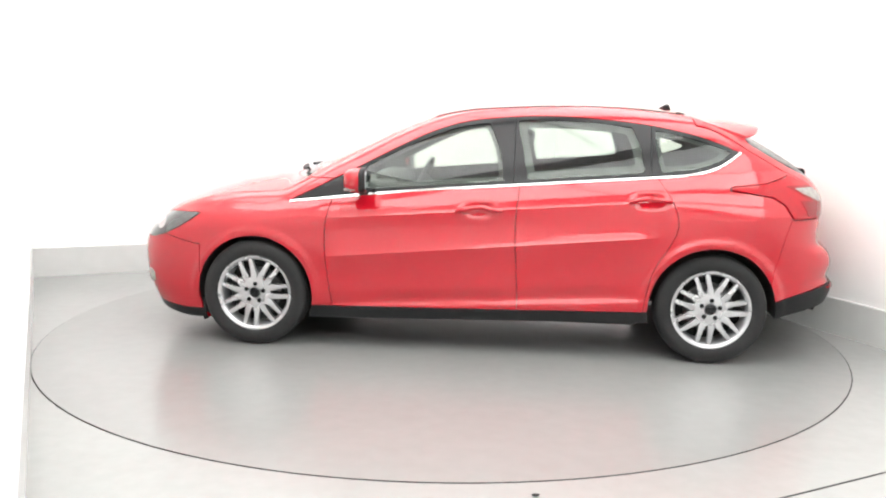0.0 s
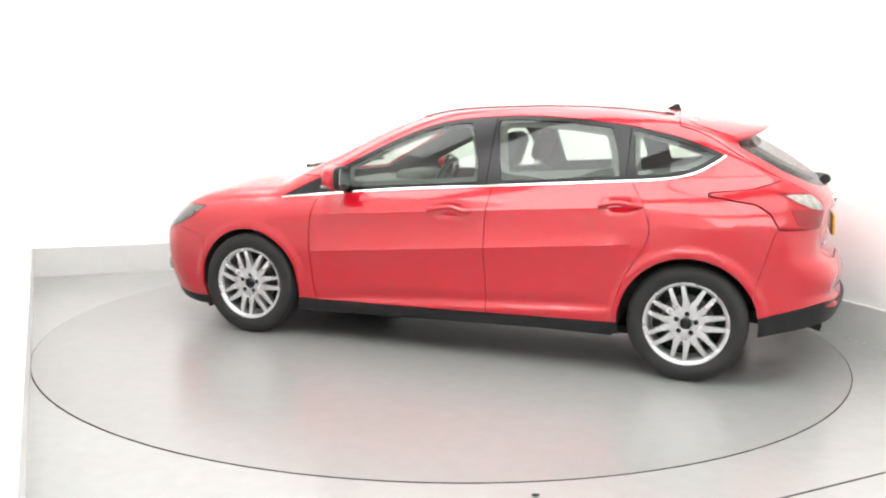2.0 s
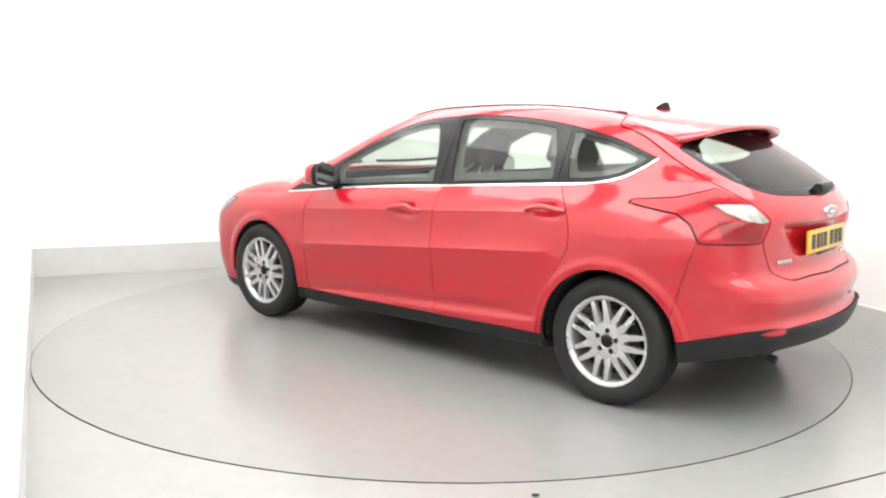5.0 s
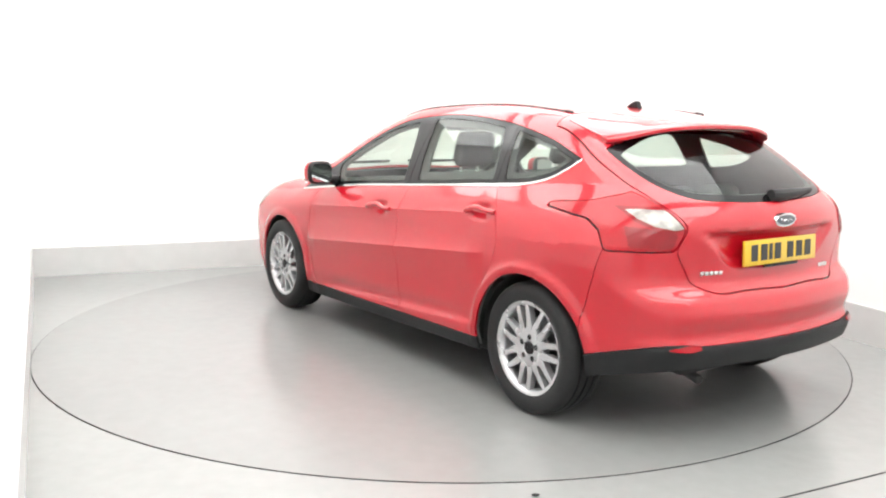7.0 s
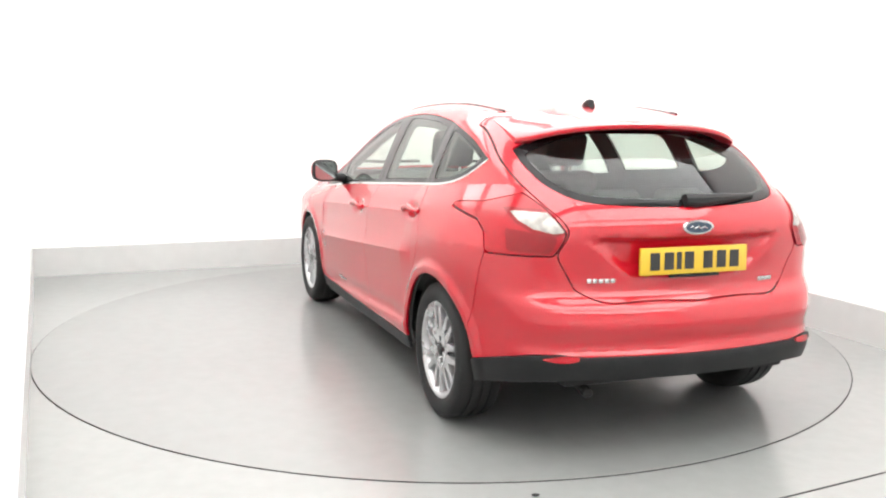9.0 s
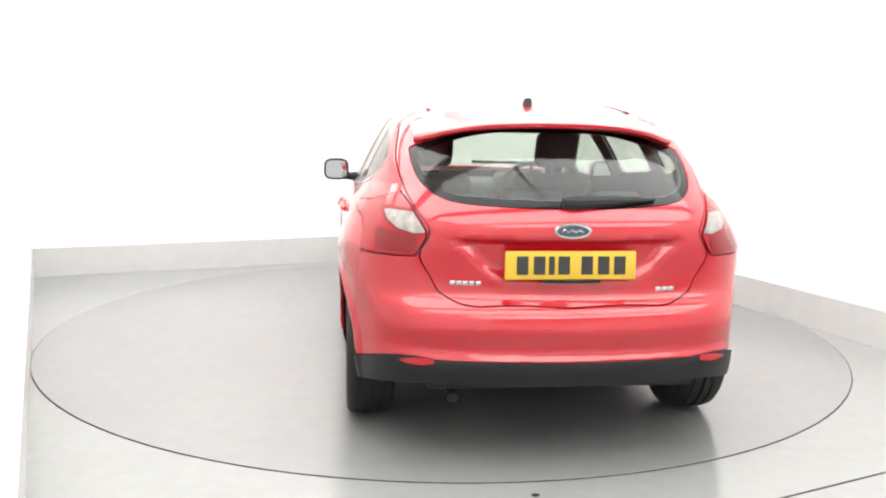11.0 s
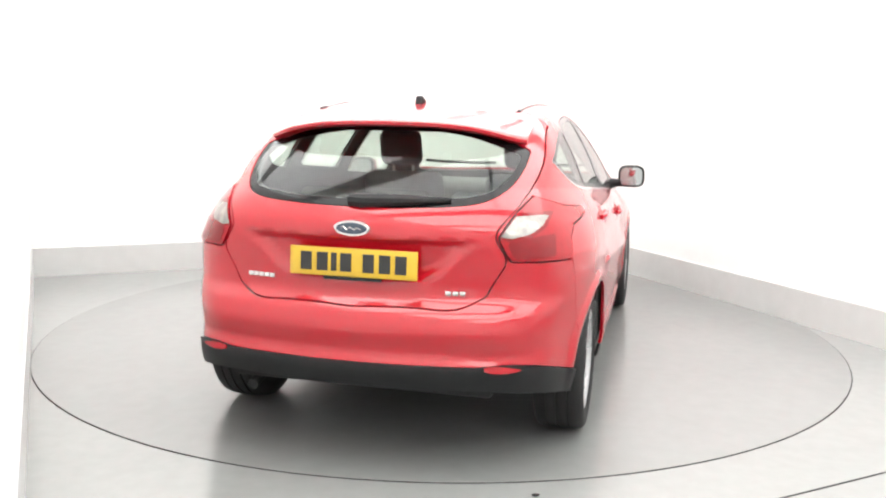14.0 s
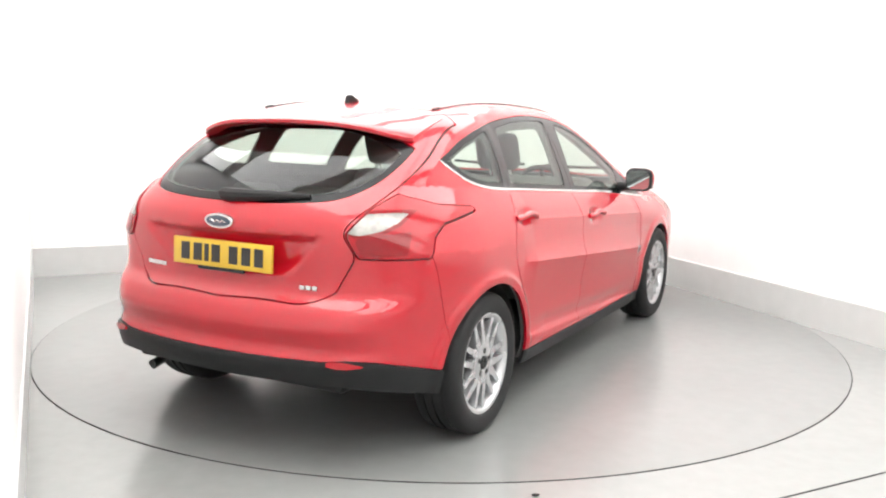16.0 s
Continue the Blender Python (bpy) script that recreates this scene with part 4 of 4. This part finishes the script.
    for c in (-0.192, -0.125, -0.077, -0.028, 0.064, 0.130, 0.195):
        bm = bmesh.new()
        wdt = 0.012 if c == -0.077 else 0.023
        box(bm, -0.0085, -0.0055, -c - wdt, -c + wdt, -0.036, 0.036, 0.001, 1, m=tilt)
        part("character_bar", bm, INK, plate, "black character bar")
    bm = bmesh.new()
    box(bm, -0.009, 0.004, -0.12, 0.12, -0.069, -0.0565, 0.002, m=tilt)
    part("plate_strip", bm, GLOSS, plate, "black strip below the plate")
    # oval badge
    bm = bmesh.new()
    mb = pose(-2.046, 0, 0.952, 0, -6, 0)
    oval = lambda a, b: [(a * math.cos(t), b * math.sin(t)) for t in [2 * math.pi * k / 40 for k in range(40)]]
    prism(bm, oval(0.074, 0.030), -0.006, 0.012, "yz", mb, 0.003)
    badge = part("badge", bm, CHROME, car, "chrome-rimmed dark oval badge")
    bm = bmesh.new()
    prism(bm, oval(0.062, 0.0225), -0.0085, -0.004, "yz", mb)
    part("badge_face", bm, BLUE, badge, "dark oval enamel")
    bm = bmesh.new()
    tube(bm, [(-0.009, 0.040 - 0.0025 * i, 0.007 * math.sin(i * 0.55) * (1 - 0.02 * i)) for i in range(33)], 0.0022, 6, mb)
    part("badge_mark", bm, CHROME, badge, "bright scroll mark")
    # model lettering as a plain bright shape, and a small badge
    for y0, y1, zc, nn in ((0.470, 0.345, 0.738, 5), (-0.358, -0.440, 0.712, 3)):
        bm = bmesh.new()
        for i in range(nn):
            ya = y0 + (y1 - y0) * (i + 0.08) / nn
            yb = y0 + (y1 - y0) * (i + 0.93) / nn
            q = land(np.array([[-2.05, abs((ya + yb) / 2), zc]]), 0.0, 8)[0]
            box(bm, q[0] - 0.005, q[0] + 0.004, min(ya, yb), max(ya, yb), zc - 0.009, zc + 0.009, 0.002)
        part("badge_bar", bm, CHROME, gate, "small chrome badge")
    # aerial
    bm = bmesh.new()
    za = float(top_line(-1.10))
    prism(bm, [(-1.05, za - 0.008), (-1.16, za - 0.008), (-1.145, za + 0.030), (-1.128, za + 0.034), (-1.10, za + 0.018)], -0.018, 0.018, "xz", None, 0.008)
    part("aerial", bm, BLACK, car, "small black shark-fin aerial")


def rounded(bm, x0, x1, y0, y1, z0, z1, r, m=None):
    box(bm, x0, x1, y0, y1, z0, z1, r, 4, m)


def cabin_fittings(car):
    for y in (0.37, -0.37):
        seat = new("front_seat")
        seat.parent = car
        bm = bmesh.new()
        rounded(bm, -0.03, 0.46, y - 0.25, y + 0.25, 0.30, 0.50, 0.06)
        part("seat_cushion", bm, CLOTH, seat, "charcoal cloth cushion", 60)
        bm = bmesh.new()
        rounded(bm, -0.09, 0.05, -0.24, 0.24, 0.0, 0.62, 0.06, pose(0.02, y, 0.46, 0, -18, 0))
        part("seat_back", bm, CLOTH, seat, "charcoal cloth backrest", 60)
        bm = bmesh.new()
        rounded(bm, -0.055, 0.045, -0.125, 0.125, 0.68, 0.89, 0.045, pose(0.02, y, 0.44, 0, -18, 0))
        part("headrest", bm, CLOTH, seat, "charcoal padded headrest", 60)
        for dy in (-0.06, 0.06):
            bm = bmesh.new()
            tube(bm, [(-0.16, y + dy, 1.00), (-0.205, y + dy, 1.14)], 0.007, 8)
            part("headrest_post", bm, STEEL, seat)
    bench = new("rear_bench")
    bench.parent = car
    bm = bmesh.new()
    rounded(bm, -1.25, -0.75, -0.64, 0.64, 0.32, 0.52, 0.06)
    part("bench_cushion", bm, CLOTH, bench, "charcoal cloth bench", 60)
    bm = bmesh.new()
    rounded(bm, -0.08, 0.06, -0.64, 0.64, 0.0, 0.55, 0.06, pose(-1.20, 0, 0.46, 0, -20, 0))
    part("bench_back", bm, CLOTH, bench, "charcoal cloth bench back", 60)
    for y in (0.36, 0.0, -0.36):
        bm = bmesh.new()
        rounded(bm, -0.05, 0.04, -0.13, 0.13, 0.535, 0.62, 0.035, pose(-1.20, y, 0.46, 0, -20, 0))
        part("headrest", bm, CLOTH, bench, "low charcoal headrest", 60)
    bm = bmesh.new()
    rounded(bm, -1.86, -1.40, -0.56, 0.56, 0.955, 0.985, 0.012)
    part("parcel_shelf", bm, TRIM, car, "dark parcel shelf")
    bm = bmesh.new()
    rounded(bm, 0.62, 1.12, -0.70, 0.70, 0.70, 0.93, 0.06)
    rounded(bm, 0.58, 0.80, -0.60, -0.16, 0.86, 0.99, 0.05)
    part("dashboard", bm, TRIM, car, "dark grey dashboard", 60)
    # steering wheel on the right
    wheel_pose = pose(0.50, -0.37, 0.90, 0, 65, 0)
    bm = bmesh.new()
    n = 36
    ring = [(0.183 * math.cos(2 * math.pi * k / n), 0.183 * math.sin(2 * math.pi * k / n), 0) for k in range(n + 1)]
    tube(bm, ring, 0.016, 8, wheel_pose)
    for a in (90, -90, 180):
        tube(bm, [(0.04 * math.cos(radians(a)), 0.04 * math.sin(radians(a)), 0), (0.18 * math.cos(radians(a)), 0.18 * math.sin(radians(a)), 0)], 0.016, 8, wheel_pose)
    revolve(bm, [(0.001, 0.03), (0.06, 0.025), (0.075, 0.0), (0.05, -0.05), (0.04, -0.2), (0.001, -0.2)], 24, "z", wheel_pose)
    part("steering_wheel", bm, BLACK, car, "black steering wheel", 40)
    bm = bmesh.new()
    rounded(bm, 0.40, 0.43, -0.12, 0.12, 1.275, 1.345, 0.012)
    tube(bm, [(0.43, 0, 1.31), (0.47, 0, 1.34)], 0.01, 8)
    part("rear_view_mirror", bm, BLACK, car, "black interior mirror")


def hatchback():
    car = new("car")
    made = car_body(car)
    wheels(car)
    shade_arches(car)
    details(car, made)
    cabin_fittings(car)
    for o in car.children:
        o.matrix_basis = Matrix.Translation((CAR_X, CAR_Y, 0)) @ o.matrix_basis
    return tagged(car, "bright red five-door hatchback with silver alloy wheels on a turntable", "car")


# ---------------------------------------------------------------- the place
CAR_X, CAR_Y = -0.2713, -0.2335   # car's middle against the turntable's axle
room()
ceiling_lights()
floor_seam()
floor_chip()
DECK = turntable()
CAR = hatchback()


def motions():
    # the turntable carries the car round at an even seven degrees a second
    for thing in (DECK, CAR):
        walk(thing, [(0.5 * k, pose(0, 0, 0, 0, 0, 173.74 - 7.01 * 0.5 * k)) for k in range(33)])


motions()
